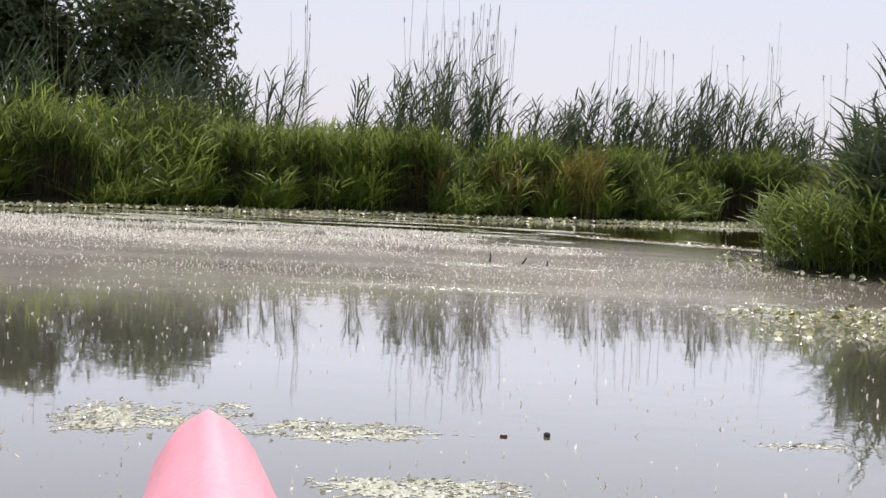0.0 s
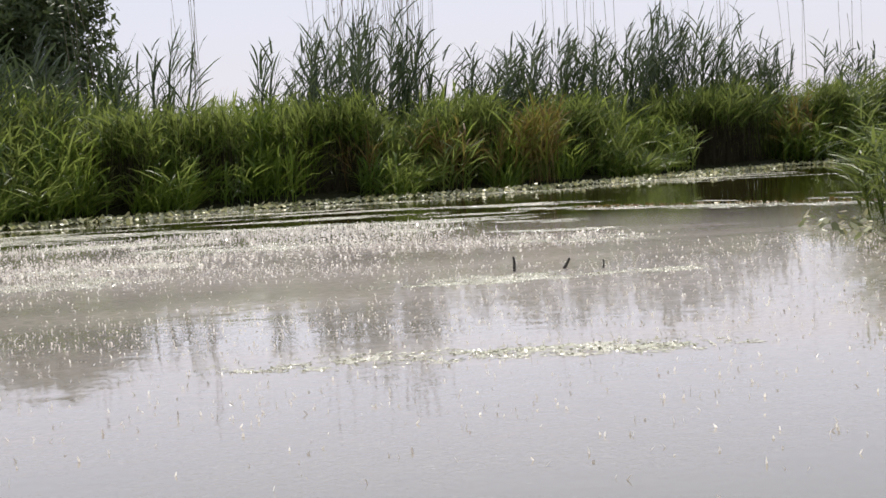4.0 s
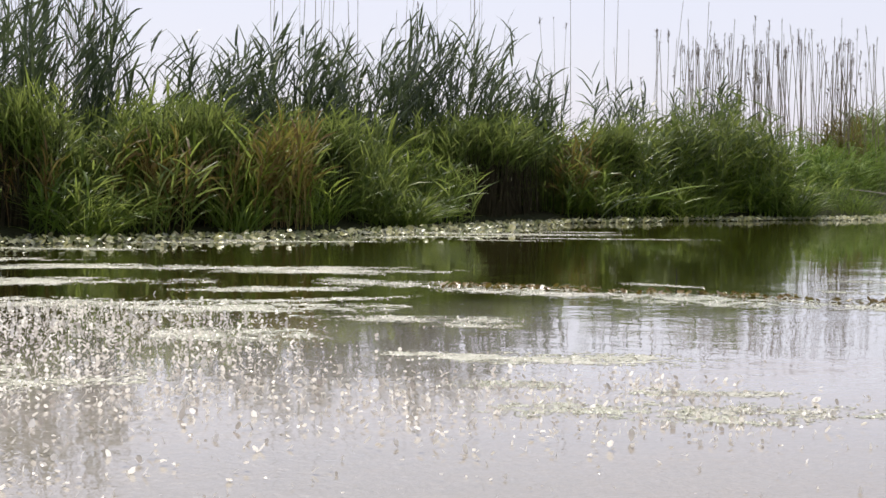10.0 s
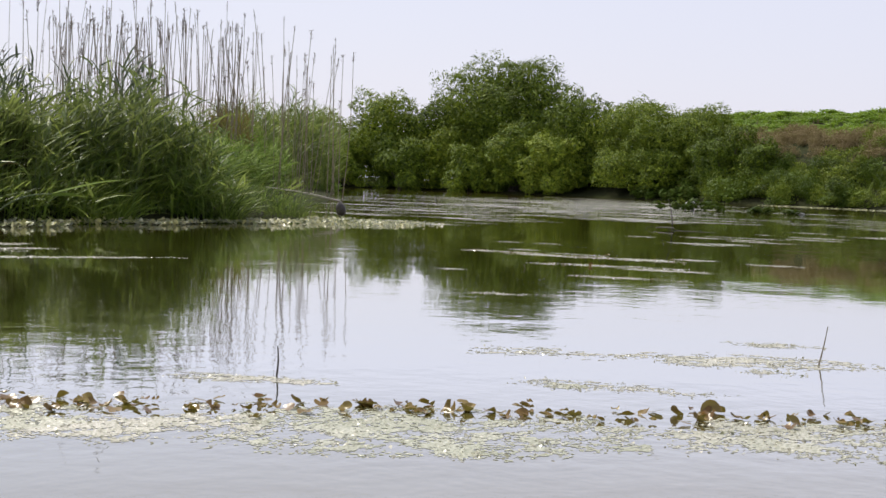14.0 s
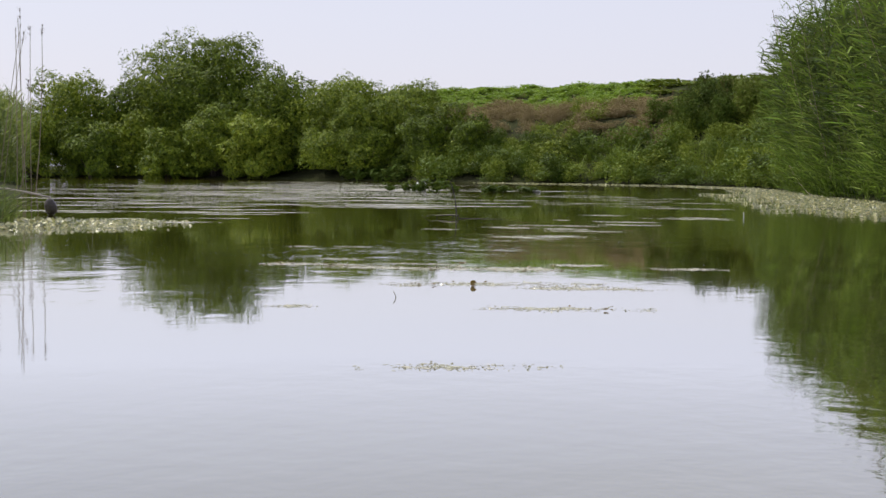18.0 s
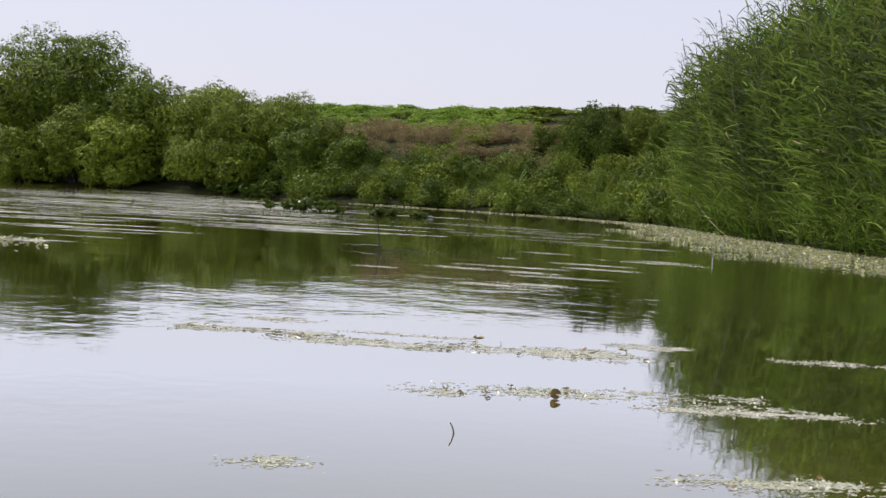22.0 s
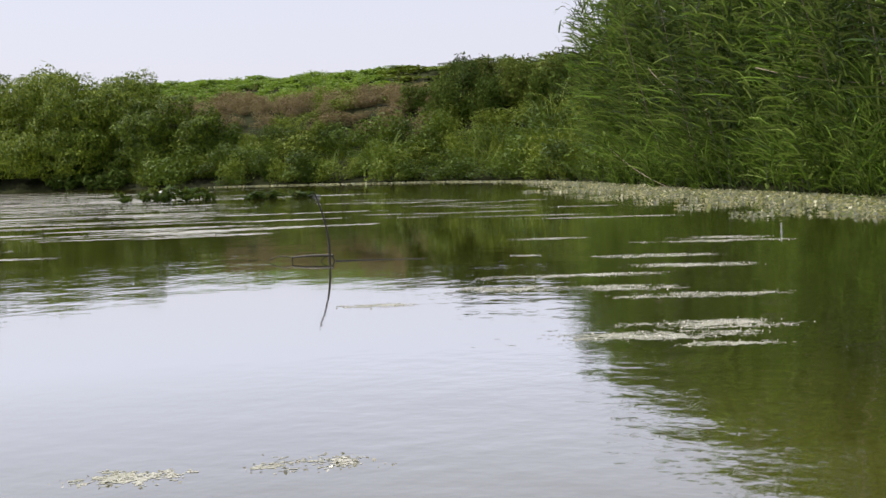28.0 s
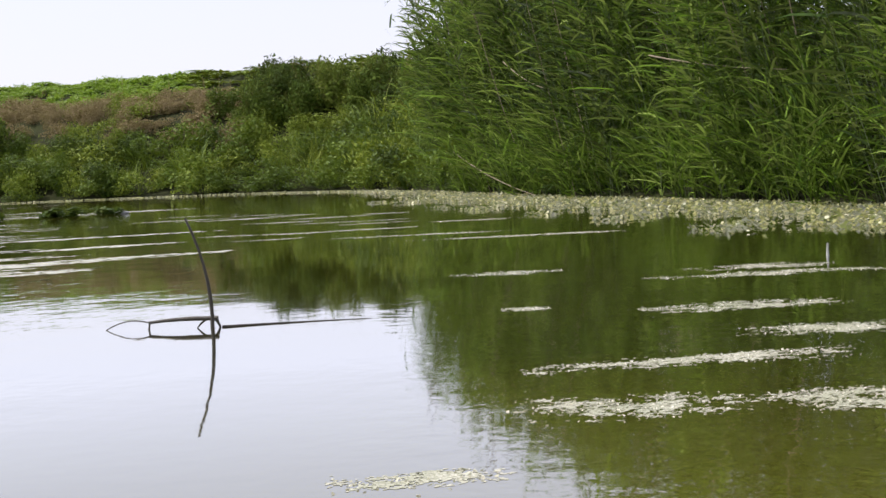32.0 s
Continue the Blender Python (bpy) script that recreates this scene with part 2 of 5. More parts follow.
def water_material():
    """Murky green water under a mirror-like skin, with a thin pale film in the cove."""
    m, n, l, out = material("lake_water")
    tc = n.new("ShaderNodeTexCoord")
    wave1 = noise_at(n, l, 1.3, 3.0)
    wave2 = noise_at(n, l, 9.0, 2.0)
    calm = ramp(n, l, noise_at(n, l, 0.13, 2.0, stretch=(0.5, 1.3, 1)), [(0.42, (0.12, 0.12, 0.12)), (0.62, (1, 1, 1))])
    place = n.new("ShaderNodeSeparateXYZ")
    l.new(tc.outputs["Object"], place.inputs[0])
    open_water = n.new("ShaderNodeMapRange")
    l.new(place.outputs[1], open_water.inputs[0])
    for slot, v in zip((1, 2, 3, 4), (7.0, 18.0, 0.3, 1.0)):
        open_water.inputs[slot].default_value = v
    calm = mixed(n, l, open_water.outputs[0], (0, 0, 0), calm)
    h = mixed(n, l, 0.16, wave1, wave2)
    h = mixed(n, l, calm, (0.5, 0.5, 0.5), h)
    normal = bumped(n, l, h, 0.32, 0.036)
    body = n.new("ShaderNodeBsdfDiffuse")
    l.new(ramp(n, l, noise_at(n, l, 0.35, 3.0), [(0.3, (0.052, 0.05, 0.007)), (0.7, (0.08, 0.075, 0.011))]), body.inputs[0])
    gloss = n.new("ShaderNodeBsdfGlossy")
    gloss.inputs["Roughness"].default_value = 0.03
    gloss.inputs["Color"].default_value = (0.97, 0.97, 0.97, 1)
    l.new(normal, gloss.inputs["Normal"])
    fres = n.new("ShaderNodeFresnel")
    fres.inputs[0].default_value = 1.45
    l.new(normal, fres.inputs["Normal"])
    boost = n.new("ShaderNodeMath")
    boost.operation, boost.use_clamp = "MULTIPLY", True
    boost.inputs[1].default_value = 2.0
    l.new(fres.outputs[0], boost.inputs[0])
    most = n.new("ShaderNodeMath")
    most.operation = "MINIMUM"
    most.inputs[1].default_value = 0.92
    l.new(boost.outputs[0], most.inputs[0])
    water = n.new("ShaderNodeMixShader")
    l.new(most.outputs[0], water.inputs[0])
    l.new(body.outputs[0], water.inputs[1])
    l.new(gloss.outputs[0], water.inputs[2])
    # the film gathers in streaks along the cove of the first stretch
    film = n.new("ShaderNodeBsdfPrincipled")
    film.inputs["Base Color"].default_value = (0.335, 0.285, 0.245, 1)
    film.inputs["Roughness"].default_value = 0.3
    l.new(bumped(n, l, noise_at(n, l, 40.0, 3.0), 0.6, 0.01), film.inputs["Normal"])
    sep = n.new("ShaderNodeSeparateXYZ")
    l.new(tc.outputs["Object"], sep.inputs[0])
    def between(axis, start, end):
        r = n.new("ShaderNodeMapRange")
        l.new(sep.outputs[axis], r.inputs[0])
        r.inputs[1].default_value, r.inputs[2].default_value = start, end
        return r.outputs[0]

    def sums(kind, a, b):
        q = n.new("ShaderNodeMath")
        q.operation = kind
        for slot, v in enumerate((a, b)):
            if isinstance(v, float):
                q.inputs[slot].default_value = v
            else:
                l.new(v, q.inputs[slot])
        return q.outputs[0]

    streak = ramp(n, l, noise_at(n, l, 0.55, 5.0, stretch=(0.35, 1.5, 1), rough=0.62), [(0.30, (0, 0, 0)), (0.66, (1, 1, 1))])
    speck = ramp(n, l, noise_at(n, l, 16.0, 3.0), [(0.30, (0.25, 0.25, 0.25)), (0.7, (1, 1, 1))])
    wide = ramp(n, l, noise_at(n, l, 0.3, 3.0), [(0.3, (0.6, 0.6, 0.6)), (0.7, (1, 1, 1))])
    dense = sums("ADD", sums("MULTIPLY", wide, 0.32), sums("MULTIPLY", sums("MULTIPLY", streak, speck), 0.34))
    amount = sums("ADD", sums("MULTIPLY", wide, 0.1), sums("MULTIPLY", between(1, 6.0, 9.5), dense))
    thin = sums("MULTIPLY", sums("MULTIPLY", amount, between(1, 18.5, 14.5)), between(0, 5.0, 2.0))
    mx = n.new("ShaderNodeMixShader")
    l.new(thin, mx.inputs[0])
    l.new(water.outputs[0], mx.inputs[1])
    l.new(film.outputs[0], mx.inputs[2])
    l.new(mx.outputs[0], out.inputs[0])
    return m


WATER = water_material()


# ---- mesh helpers ----
def mesh_of(name, verts, faces, mat, smooth=False):
    """A mesh from arrays: verts (n, 3) and faces, one array of quads or triangles (or a list of such arrays)."""
    me = bpy.data.meshes.new(name)
    faces = faces if isinstance(faces, list) else [faces]
    loops = np.concatenate([f.ravel() for f in faces]).astype(np.int32)
    sizes = np.concatenate([np.full(len(f), f.shape[1], np.int32) for f in faces])
    me.vertices.add(len(verts))
    me.vertices.foreach_set("co", np.ascontiguousarray(verts, np.float32).ravel())
    me.loops.add(len(loops))
    me.loops.foreach_set("vertex_index", loops)
    me.polygons.add(len(sizes))
    me.polygons.foreach_set("loop_start", (np.cumsum(sizes) - sizes).astype(np.int32))
    me.update(calc_edges=True)
    me.polygons.foreach_set("use_smooth", np.full(len(sizes), smooth))
    me.materials.append(mat)
    return me


def from_bm(name, bm, mat, smooth=True):
    me = bpy.data.meshes.new(name)
    bm.to_mesh(me)
    bm.free()
    me.polygons.foreach_set("use_smooth", np.full(len(me.polygons), smooth))
    me.materials.append(mat)
    return me


def part(name, me, parent):
    ob = new(name, me)
    ob.parent = parent
    return ob


def blades(roots, heading, length, width, lift, droop, segs=4):
    """Arching leaf blades: roots (n, 3), the heading each leans to, its length and width, the angle at which it leaves the root and
    the bend that it takes on the way. Returns verts and quads."""
    n = len(roots)
    verts = np.zeros((n, segs + 1, 2, 3))
    here, angle = np.array(roots, float), np.array(lift, float)
    out = np.stack([np.cos(heading), np.sin(heading), 0 * heading], -1)
    across = np.stack([-np.sin(heading), np.cos(heading), 0 * heading], -1)
    twist = rng.uniform(-1.35, 1.35, n)
    across = across * np.cos(twist)[:, None] + np.array([0, 0, 1.0]) * np.sin(twist)[:, None]
    for k in range(segs + 1):
        s = k / segs
        w = width * (0.55 + 0.9 * s) * (1 - s) ** 0.7 + 0.0015 if k < segs else 0.001 + 0 * width
        verts[:, k, 0] = here - across * (w / 2)[:, None]
        verts[:, k, 1] = here + across * (w / 2)[:, None]
        step = length / segs
        here = here + out * (step * np.cos(angle))[:, None]
        here[:, 2] += step * np.sin(angle)
        angle = angle - droop / segs * (0.4 + 1.2 * s)
    base = np.arange(n)[:, None] * (2 * (segs + 1)) + 2 * np.arange(segs)[None]
    quads = np.stack([base, base + 1, base + 3, base + 2], -1).reshape(-1, 4)
    return verts.reshape(-1, 3), quads


def sprays(points, out, length, width, jitter=0.55):
    """Small pointed leaf sprays that face roughly outwards: points and outward ways (n, 3). Returns verts and quads."""
    n = len(points)
    face = out / (np.linalg.norm(out, axis=1)[:, None] + 1e-9) + rng.normal(0, jitter, (n, 3))
    face /= np.linalg.norm(face, axis=1)[:, None]
    u = np.cross(face, rng.normal(0, 1, (n, 3)))
    u /= np.linalg.norm(u, axis=1)[:, None] + 1e-9
    v = np.cross(face, u)
    lu, wv = u * (length / 2)[:, None], v * (width / 2)[:, None]
    verts = np.stack([points - lu, points + wv - 0.15 * lu, points + lu + face * (0.15 * length)[:, None], points - wv - 0.15 * lu], 1)
    return verts.reshape(-1, 3), np.arange(4 * n).reshape(n, 4)


def rods(a, b, ra, rb, bend=None, segs=2, sides=3):
    """Thin tapering stems from points a to b. Returns verts and quads."""
    n = len(a)
    verts = np.zeros((n, segs + 1, sides, 3))
    for k in range(segs + 1):
        s = k / segs
        c = a + (b - a) * s
        if bend is not None:
            c = c + bend * (4 * s * (1 - s))
        r = ra + (rb - ra) * s
        for j in range(sides):
            f = 2 * math.pi * j / sides
            verts[:, k, j] = c + np.array([math.cos(f), math.sin(f), 0]) * (r[:, None] if np.ndim(r) else r)
    first = np.arange(n)[:, None, None] * ((segs + 1) * sides) + np.arange(segs)[None, :, None] * sides
    j = np.arange(sides)[None, None]
    q = np.stack([first + j, first + (j + 1) % sides, first + sides + (j + 1) % sides, first + sides + j], -1)
    return verts.reshape(-1, 3), q.reshape(-1, 4)


def joined(pieces):
    """Several (verts, faces) as one."""
    vs, fs, at = [], [], 0
    for v, f in pieces:
        vs.append(v)
        fs.append(f + at)
        at += len(v)
    return np.concatenate(vs), np.concatenate(fs)


def repeated(shapes, places):
    """Copies of (verts, faces) shapes at rows of x, y, z, turn, scale, height scale, as one (verts, faces)."""
    out = []
    pick = rng.integers(0, len(shapes), len(places))
    for k, (v, f) in enumerate(shapes):
        rows = places[pick == k]
        if not len(rows):
            continue
        c, s = np.cos(rows[:, 3]), np.sin(rows[:, 3])
        x = (v[None, :, 0] * c[:, None] - v[None, :, 1] * s[:, None]) * rows[:, 4:5] + rows[:, 0:1]
        y = (v[None, :, 0] * s[:, None] + v[None, :, 1] * c[:, None]) * rows[:, 4:5] + rows[:, 1:2]
        z = v[None, :, 2] * rows[:, 5:6] + rows[:, 2:3]
        vv = np.stack([x, y, z], -1).reshape(-1, 3)
        ff = (f[None] + np.arange(len(rows))[:, None, None] * len(v)).reshape(-1, f.shape[1])
        out.append((vv, ff))
    return joined(out)


# ---- the shape of the lake ----
LEFT_SHORE = np.array([(-40.04, -3.57), (-21.89, 10.24), (-13.82, 17.15), (-8.78, 20.6), (-5.15, 23.36), (-2.73, 24.83), (-0.73, 25.61), (0.88, 26.19), (2.99, 26.87),
    (5.51, 29.04), (7.73, 30.42), (10.04, 31.2), (12.74, 31.47), (14.34, 31.65), (15.35, 32.74)], float)
BACK_SHORE = np.array([(16.1, 35.1), (18, 36.9), (21, 39.5), (26, 44.4), (31.5, 50.4), (38.5, 58.4), (48.5, 69.9), (57.5, 80.9)], float)
WILLOW_SHORE = np.array([(65.4, 91.2), (70.6, 84), (71.0, 77.61), (70.9, 71.95), (70.2, 66.13), (69.2, 61.16)], float)
HILL_SHORE = np.array([(68, 55), (67, 49), (64.6, 42), (59, 36.8), (52.3, 33.4)], float)
REED_SHORE = np.array([(45.7, 30.8), (40.3, 28.4), (36, 26.1), (32, 24.4), (27.6, 22.7), (24.5, 19), (21, 14), (17, 9.5), (11, 10)], float)
GRASS_POINT = np.array([(8.6, 13.6), (6.3, 15.3), (4.6, 15.6), (3.55, 15.1), (3.15, 14.1), (3.15, 12.8), (4.3, 11.5), (6.1, 7.9), (5, 0), (5.8, -20)], float)
LAKE = np.concatenate([LEFT_SHORE, BACK_SHORE, WILLOW_SHORE, HILL_SHORE, REED_SHORE, GRASS_POINT, [(0, -45), (-40, -40)]])


def to_line(points, line, closed=False):
    """How far points (n, 2) lie from a polyline."""
    a = line
    b = np.roll(line, -1, 0) if closed else None
    if closed:
        p, q = a, b
    else:
        p, q = a[:-1], a[1:]
    d = np.full(len(points), 1e9)
    for u, v in zip(p, q):
        w = v - u
        s = np.clip(((points - u) @ w) / (w @ w), 0, 1)
        d = np.minimum(d, np.hypot(*(points - u - s[:, None] * w).T))
    return d


def in_lake(points):
    x, y = points.T
    inside = np.zeros(len(points), bool)
    for (x0, y0), (x1, y1) in zip(LAKE, np.roll(LAKE, -1, 0)):
        cross = (y0 > y) != (y1 > y)
        with np.errstate(divide="ignore", invalid="ignore"):
            inside ^= cross & (x < (x1 - x0) * (y - y0) / (y1 - y0 + 1e-12) + x0)
    return inside


def ease(x, a, b):
    s = np.clip((x - a) / (b - a), 0, 1)
    return s * s * (3 - 2 * s)


def land(points):
    """The ground's height at points (n, 2)."""
    d, inside = to_line(points, LAKE, True), in_lake(points)
    bearing = np.degrees(np.arctan2(points[:, 0] - 5, points[:, 1] - 20))
    bank = ease(bearing, 50, 57) * (1 - ease(bearing, 100, 120)) * (points[:, 0] > 25)
    rough = 0.12 * np.sin(points[:, 0] * 0.9 + 1.3 * np.sin(points[:, 1] * 0.7)) * np.sin(points[:, 1] * 1.1)
    hill = bank * (3.5 * ease(d, 0.2, 9) + 3.4 * ease(d, 7, 30))
    out = np.minimum(0.03 + d * 0.12, 0.25) + hill + rough * np.minimum(d / 4, 1)
    return np.where(inside, -np.minimum(0.02 + d * 0.25, 1.1), out)


def spaced(lo, hi, step, far):
    mid = np.arange(lo, hi + step / 2, step)
    grow = step * 1.35 ** np.arange(1, 26)
    up, down = hi + np.cumsum(grow), lo - np.cumsum(grow)
    return np.concatenate([down[down > -far][::-1], mid, up[up < far]])


gx, gy = spaced(-30, 95, 1.0, 3500), spaced(-20, 110, 1.0, 3500)
px, py = np.meshgrid(gx, gy)
flat = np.stack([px.ravel(), py.ravel()], -1)
gz = land(flat)
ids = np.arange(len(flat)).reshape(px.shape)
quads = np.stack([ids[:-1, :-1], ids[:-1, 1:], ids[1:, 1:], ids[1:, :-1]], -1).reshape(-1, 4)
ground = new("ground", mesh_of("ground", np.c_[flat, gz], quads, SOIL, True))
tagged(ground, "dark marshy earth of the lake bed, banks and low hill", "ground", kind="structure")

water = new("water", mesh_of("water", np.array([(-48, -48, 0), (84, -48, 0), (84, 96, 0), (-48, 96, 0)], float), np.array([[0, 1, 2, 3]]), WATER))
tagged(water, "still murky green lake water mirroring the bright hazy sky", "water", kind="structure")


def along(line, step, offset, jitter=0.0):
    """Points along a shore at a given distance inland (to the left of travel is the land: positive offset)."""
    seg = np.hypot(*np.diff(line, axis=0).T)
    s = np.r_[0, np.cumsum(seg)]
    at = np.arange(0, s[-1], step)
    at = np.clip(at + rng.uniform(-0.5, 0.5, len(at)) * step, 0, s[-1] - 1e-3)
    x, y = np.interp(at, s, line[:, 0]), np.interp(at, s, line[:, 1])
    t = np.stack([np.gradient(x, at + 1e-6 * np.arange(len(at))), np.gradient(y, at + 1e-6 * np.arange(len(at)))], -1)
    k = np.clip(np.searchsorted(s, at, side="right") - 1, 0, len(seg) - 1)
    t = np.diff(line, axis=0)[k] / seg[k][:, None]
    nrm = np.stack([-t[:, 1], t[:, 0]], -1)
    off = offset + rng.uniform(-1, 1, len(at)) * jitter
    return np.stack([x, y], -1) + nrm * off[:, None]


def rows_at(points, scale, tall, lean=None):
    n = len(points)
    z = land(points)
    turn = rng.uniform(0, 2 * math.pi, n) if lean is None else rng.normal(lean, 0.35, n)
    return np.c_[points, np.maximum(z, -0.1) - 0.03, turn, rng.uniform(*scale, n), rng.uniform(*tall, n)]


# ---- plants, one shape at a time ----
def sedge_shape(n=120, spread=0.3, length=(0.7, 1.35), width=(0.022, 0.045), wind=0.0):
    r, a = spread * np.sqrt(rng.uniform(0, 1, n)), rng.uniform(0, 2 * math.pi, n)
    roots = np.stack([r * np.cos(a), r * np.sin(a), 0 * r], -1)
    head = np.where(rng.uniform(0, 1, n) < 0.65, a + rng.normal(0, 0.6, n), rng.normal(wind, 0.6, n))
    return blades(roots, head, rng.uniform(*length, n), rng.uniform(*width, n), rng.uniform(0.85, 1.5, n), rng.uniform(0.6, 2.3, n), 4)


def reed_shape(stems=9, tall=(1.9, 2.7), leaves=11, spread=0.3, leaf=(0.28, 0.48), width=(0.016, 0.028), wind=0.0, lean=0.18, droop=(0.2, 1.0), low=0.3, lift=(0.4, 1.2), fan=0.75, segs=3):
    """Reed stems with narrow leaves that all blow to one side. Returns the stems and the leaves, each as (verts, faces)."""
    r, a = spread * np.sqrt(rng.uniform(0, 1, stems)), rng.uniform(0, 2 * math.pi, stems)
    foot = np.stack([r * np.cos(a), r * np.sin(a), 0 * r], -1)
    h = rng.uniform(*tall, stems)
    tip = foot + np.stack([h * (lean + rng.normal(0, 0.05, stems)) * math.cos(wind), h * (lean + rng.normal(0, 0.05, stems)) * math.sin(wind) + rng.normal(0, 0.05, stems) * h, h], -1)
    stem = rods(foot, tip, 0.006, 0.002, None, 2, 3)
    s = np.tile(np.linspace(low, 0.97, leaves), stems) + rng.uniform(-0.02, 0.02, stems * leaves)
    k = np.repeat(np.arange(stems), leaves)
    root = foot[k] + (tip - foot)[k] * s[:, None]
    head = rng.normal(wind, fan, stems)[k] + rng.normal(0, 0.5 * fan, len(k)) + np.where(rng.uniform(0, 1, len(k)) < 0.2, math.pi, 0)
    ln = rng.uniform(*leaf, len(k)) * (0.75 + 0.5 * np.sin(math.pi * np.clip(s, 0, 1)))
    return stem, blades(root, head, ln, rng.uniform(*width, len(k)), rng.uniform(*lift, len(k)), rng.uniform(*droop, len(k)), segs)


def stalk_shape(tall=(2.8, 3.7), plume=0.2, thick=0.009, lean=0.03, fluff=1.0):
    """One of last year's dry reed stalks with a small seed head."""
    h = rng.uniform(*tall)
    foot, tip = np.zeros((1, 3)), np.array([[rng.normal(lean, 0.05) * h, rng.normal(0, 0.05) * h, h]])
    stem = rods(foot, tip, thick, 0.5 * thick, np.array([[rng.normal(0, 0.04), rng.normal(0, 0.04), 0]]), 4, 4)
    n = 22
    root = tip - tip * rng.uniform(0, plume / h, n)[:, None]
    head = blades(root, rng.normal(0.2, 1.2, n), fluff * rng.uniform(0.05, 0.13, n), fluff * rng.uniform(0.012, 0.022, n), rng.uniform(0.6, 1.4, n), rng.uniform(0.5, 1.6, n), 2)
    return stem, head


def weed_shape(n=150, tall=1.0, wide=0.6, size=(0.08, 0.2), lumps=7):
    """A bushy weed: leafy shoots that bulge from a loose, uneven mound."""
    a = rng.uniform(0, 2 * math.pi, lumps)
    u = rng.uniform(0.15, 0.75, lumps)
    r = wide * 0.6 * np.sqrt(rng.uniform(0.05, 1, lumps)) * np.sqrt(1 - u ** 2)
    c = np.c_[r * np.cos(a), r * np.sin(a), tall * u]
    big = rng.uniform(0.24, 0.42, lumps)
    k = rng.integers(0, lumps, n)
    v = rng.normal(0, 1, (n, 3))
    v /= np.linalg.norm(v, axis=1)[:, None]
    pts = c[k] + v * (big[k] * rng.uniform(0.55, 1.1, n))[:, None] * np.array([wide, wide, 0.8 * tall])
    pts[:, 2] = np.abs(pts[:, 2])
    ln = rng.uniform(*size, n)
    tips = pts[rng.integers(0, n, 14)]
    stems = rods(0 * tips, tips, 0.012 * wide, 0.004 * wide, None, 1, 3)
    return joined([stems, sprays(pts, v + np.array([0, 0, 0.25]), ln, ln * rng.uniform(0.3, 0.5, n), 0.65)])


def stand_of(name, shape, mats, rows, label, category, group):
    """Separate plants, each with its stems and its leaves, out of a few shapes."""
    data = []
    for stem, leaf in shape:
        data.append((mesh_of(name + "_stems", *stem, mats[0], True), mesh_of("leaves", *leaf, mats[1])))
    pick = rng.integers(0, len(data), len(rows))
    for k, row in zip(pick, rows):
        ob = new(name, data[k][name == "rush_clump"])
        ob.location, ob.rotation_euler = row[:3], (0, 0, row[3])
        ob.scale = (row[4], row[4], row[5])
        if name == "rush_clump":
            part("dead_stalk_base", data[k][0], ob)["kind"] = "stuff"
        else:
            part("leaves" if name != "dry_reed" else "seed_head", data[k][1], ob)
        tagged(ob, label, category, group)


def tufts_of(name, shapes, mat, rows, label, category, group):
    data = [mesh_of(name, *s, mat) for s in shapes]
    pick = rng.integers(0, len(data), len(rows))
    for k, row in zip(pick, rows):
        ob = new(name, data[k])
        ob.location, ob.rotation_euler = row[:3], (0, 0, row[3])
        ob.scale = (row[4], row[4], row[5])
        tagged(ob, label, category, group)


def stuff_of(name, shapes, mat, rows, label, category):
    ob = new(name, mesh_of(name, *repeated(shapes, rows), mat))
    return tagged(ob, label, category, kind="stuff")


# ---- the grassy bank of the cove ----
BANK = LEFT_SHORE[3:]
sedges = [sedge_shape(110, 0.26, (0.5, 1.05), (0.016, 0.03)) for _ in range(8)]


def leafy_shape(stems=9, tall=(0.7, 1.15), low=0.1, leaves=9):
    return joined(list(reed_shape(stems, tall, leaves, 0.34, (0.26, 0.52), (0.024, 0.046), wind=0.3, lean=0.1, droop=(0.3, 2.0), low=low, lift=(0.6, 1.4), fan=1.1, segs=3)))


leafy = [leafy_shape() for _ in range(8)]
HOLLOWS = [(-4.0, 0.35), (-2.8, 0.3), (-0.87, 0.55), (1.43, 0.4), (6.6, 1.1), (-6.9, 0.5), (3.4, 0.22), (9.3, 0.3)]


def outside_hollows(points, least=0.0):
    keep = np.ones(len(points), bool)
    for x, half in HOLLOWS:
        keep &= (half < least) | (np.abs(points[:, 0] - x) > half)
    return points[keep]


def swell(points):
    """Mounds along the bank, 0 to 1, with hollows between them."""
    x, y = points.T
    return 0.5 + 0.3 * np.sin(2.1 * x + 1.7 * np.sin(1.3 * y)) + 0.2 * np.sin(4.7 * x + 2 * y + 1)


front = outside_hollows(np.concatenate([along(BANK, 0.27, 0.12, 0.16), along(BANK, 0.25, 0.5, 0.2)]))
front = front[(front[:, 0] < 12.9) & (swell(front) + rng.uniform(-0.2, 0.2, len(front)) > 0.33)]
mixture = rng.permutation(len(front))
tufts_of("leafy_tuft", leafy, REED, rows_at(front[mixture[0::3]], (0.8, 1.2), (0.5, 0.9), 0.2), "dark green leafy reed tuft on the lake bank", "reed tuft", "dark leafy tufts along the cove")
tufts_of("leafy_tuft", leafy + sedges[:4], SEDGE, rows_at(front[np.r_[mixture[1::3], mixture[2::3]]], (0.8, 1.2), (0.45, 0.85), 0.2), "short leafy green reed tuft at the waterline", "reed tuft", "leafy tufts along the cove")


def mounded(points, low, high):
    """Rows whose heights rise and fall in mounds along the bank, so that shade gathers between them."""
    rows = rows_at(points, (0.95, 1.3), (1, 1), 0.2)
    rows[:, 5] = low + (high - low) * np.clip(0.8 * swell(points) + rng.uniform(0, 0.3, len(rows)), 0, 1)
    return rows


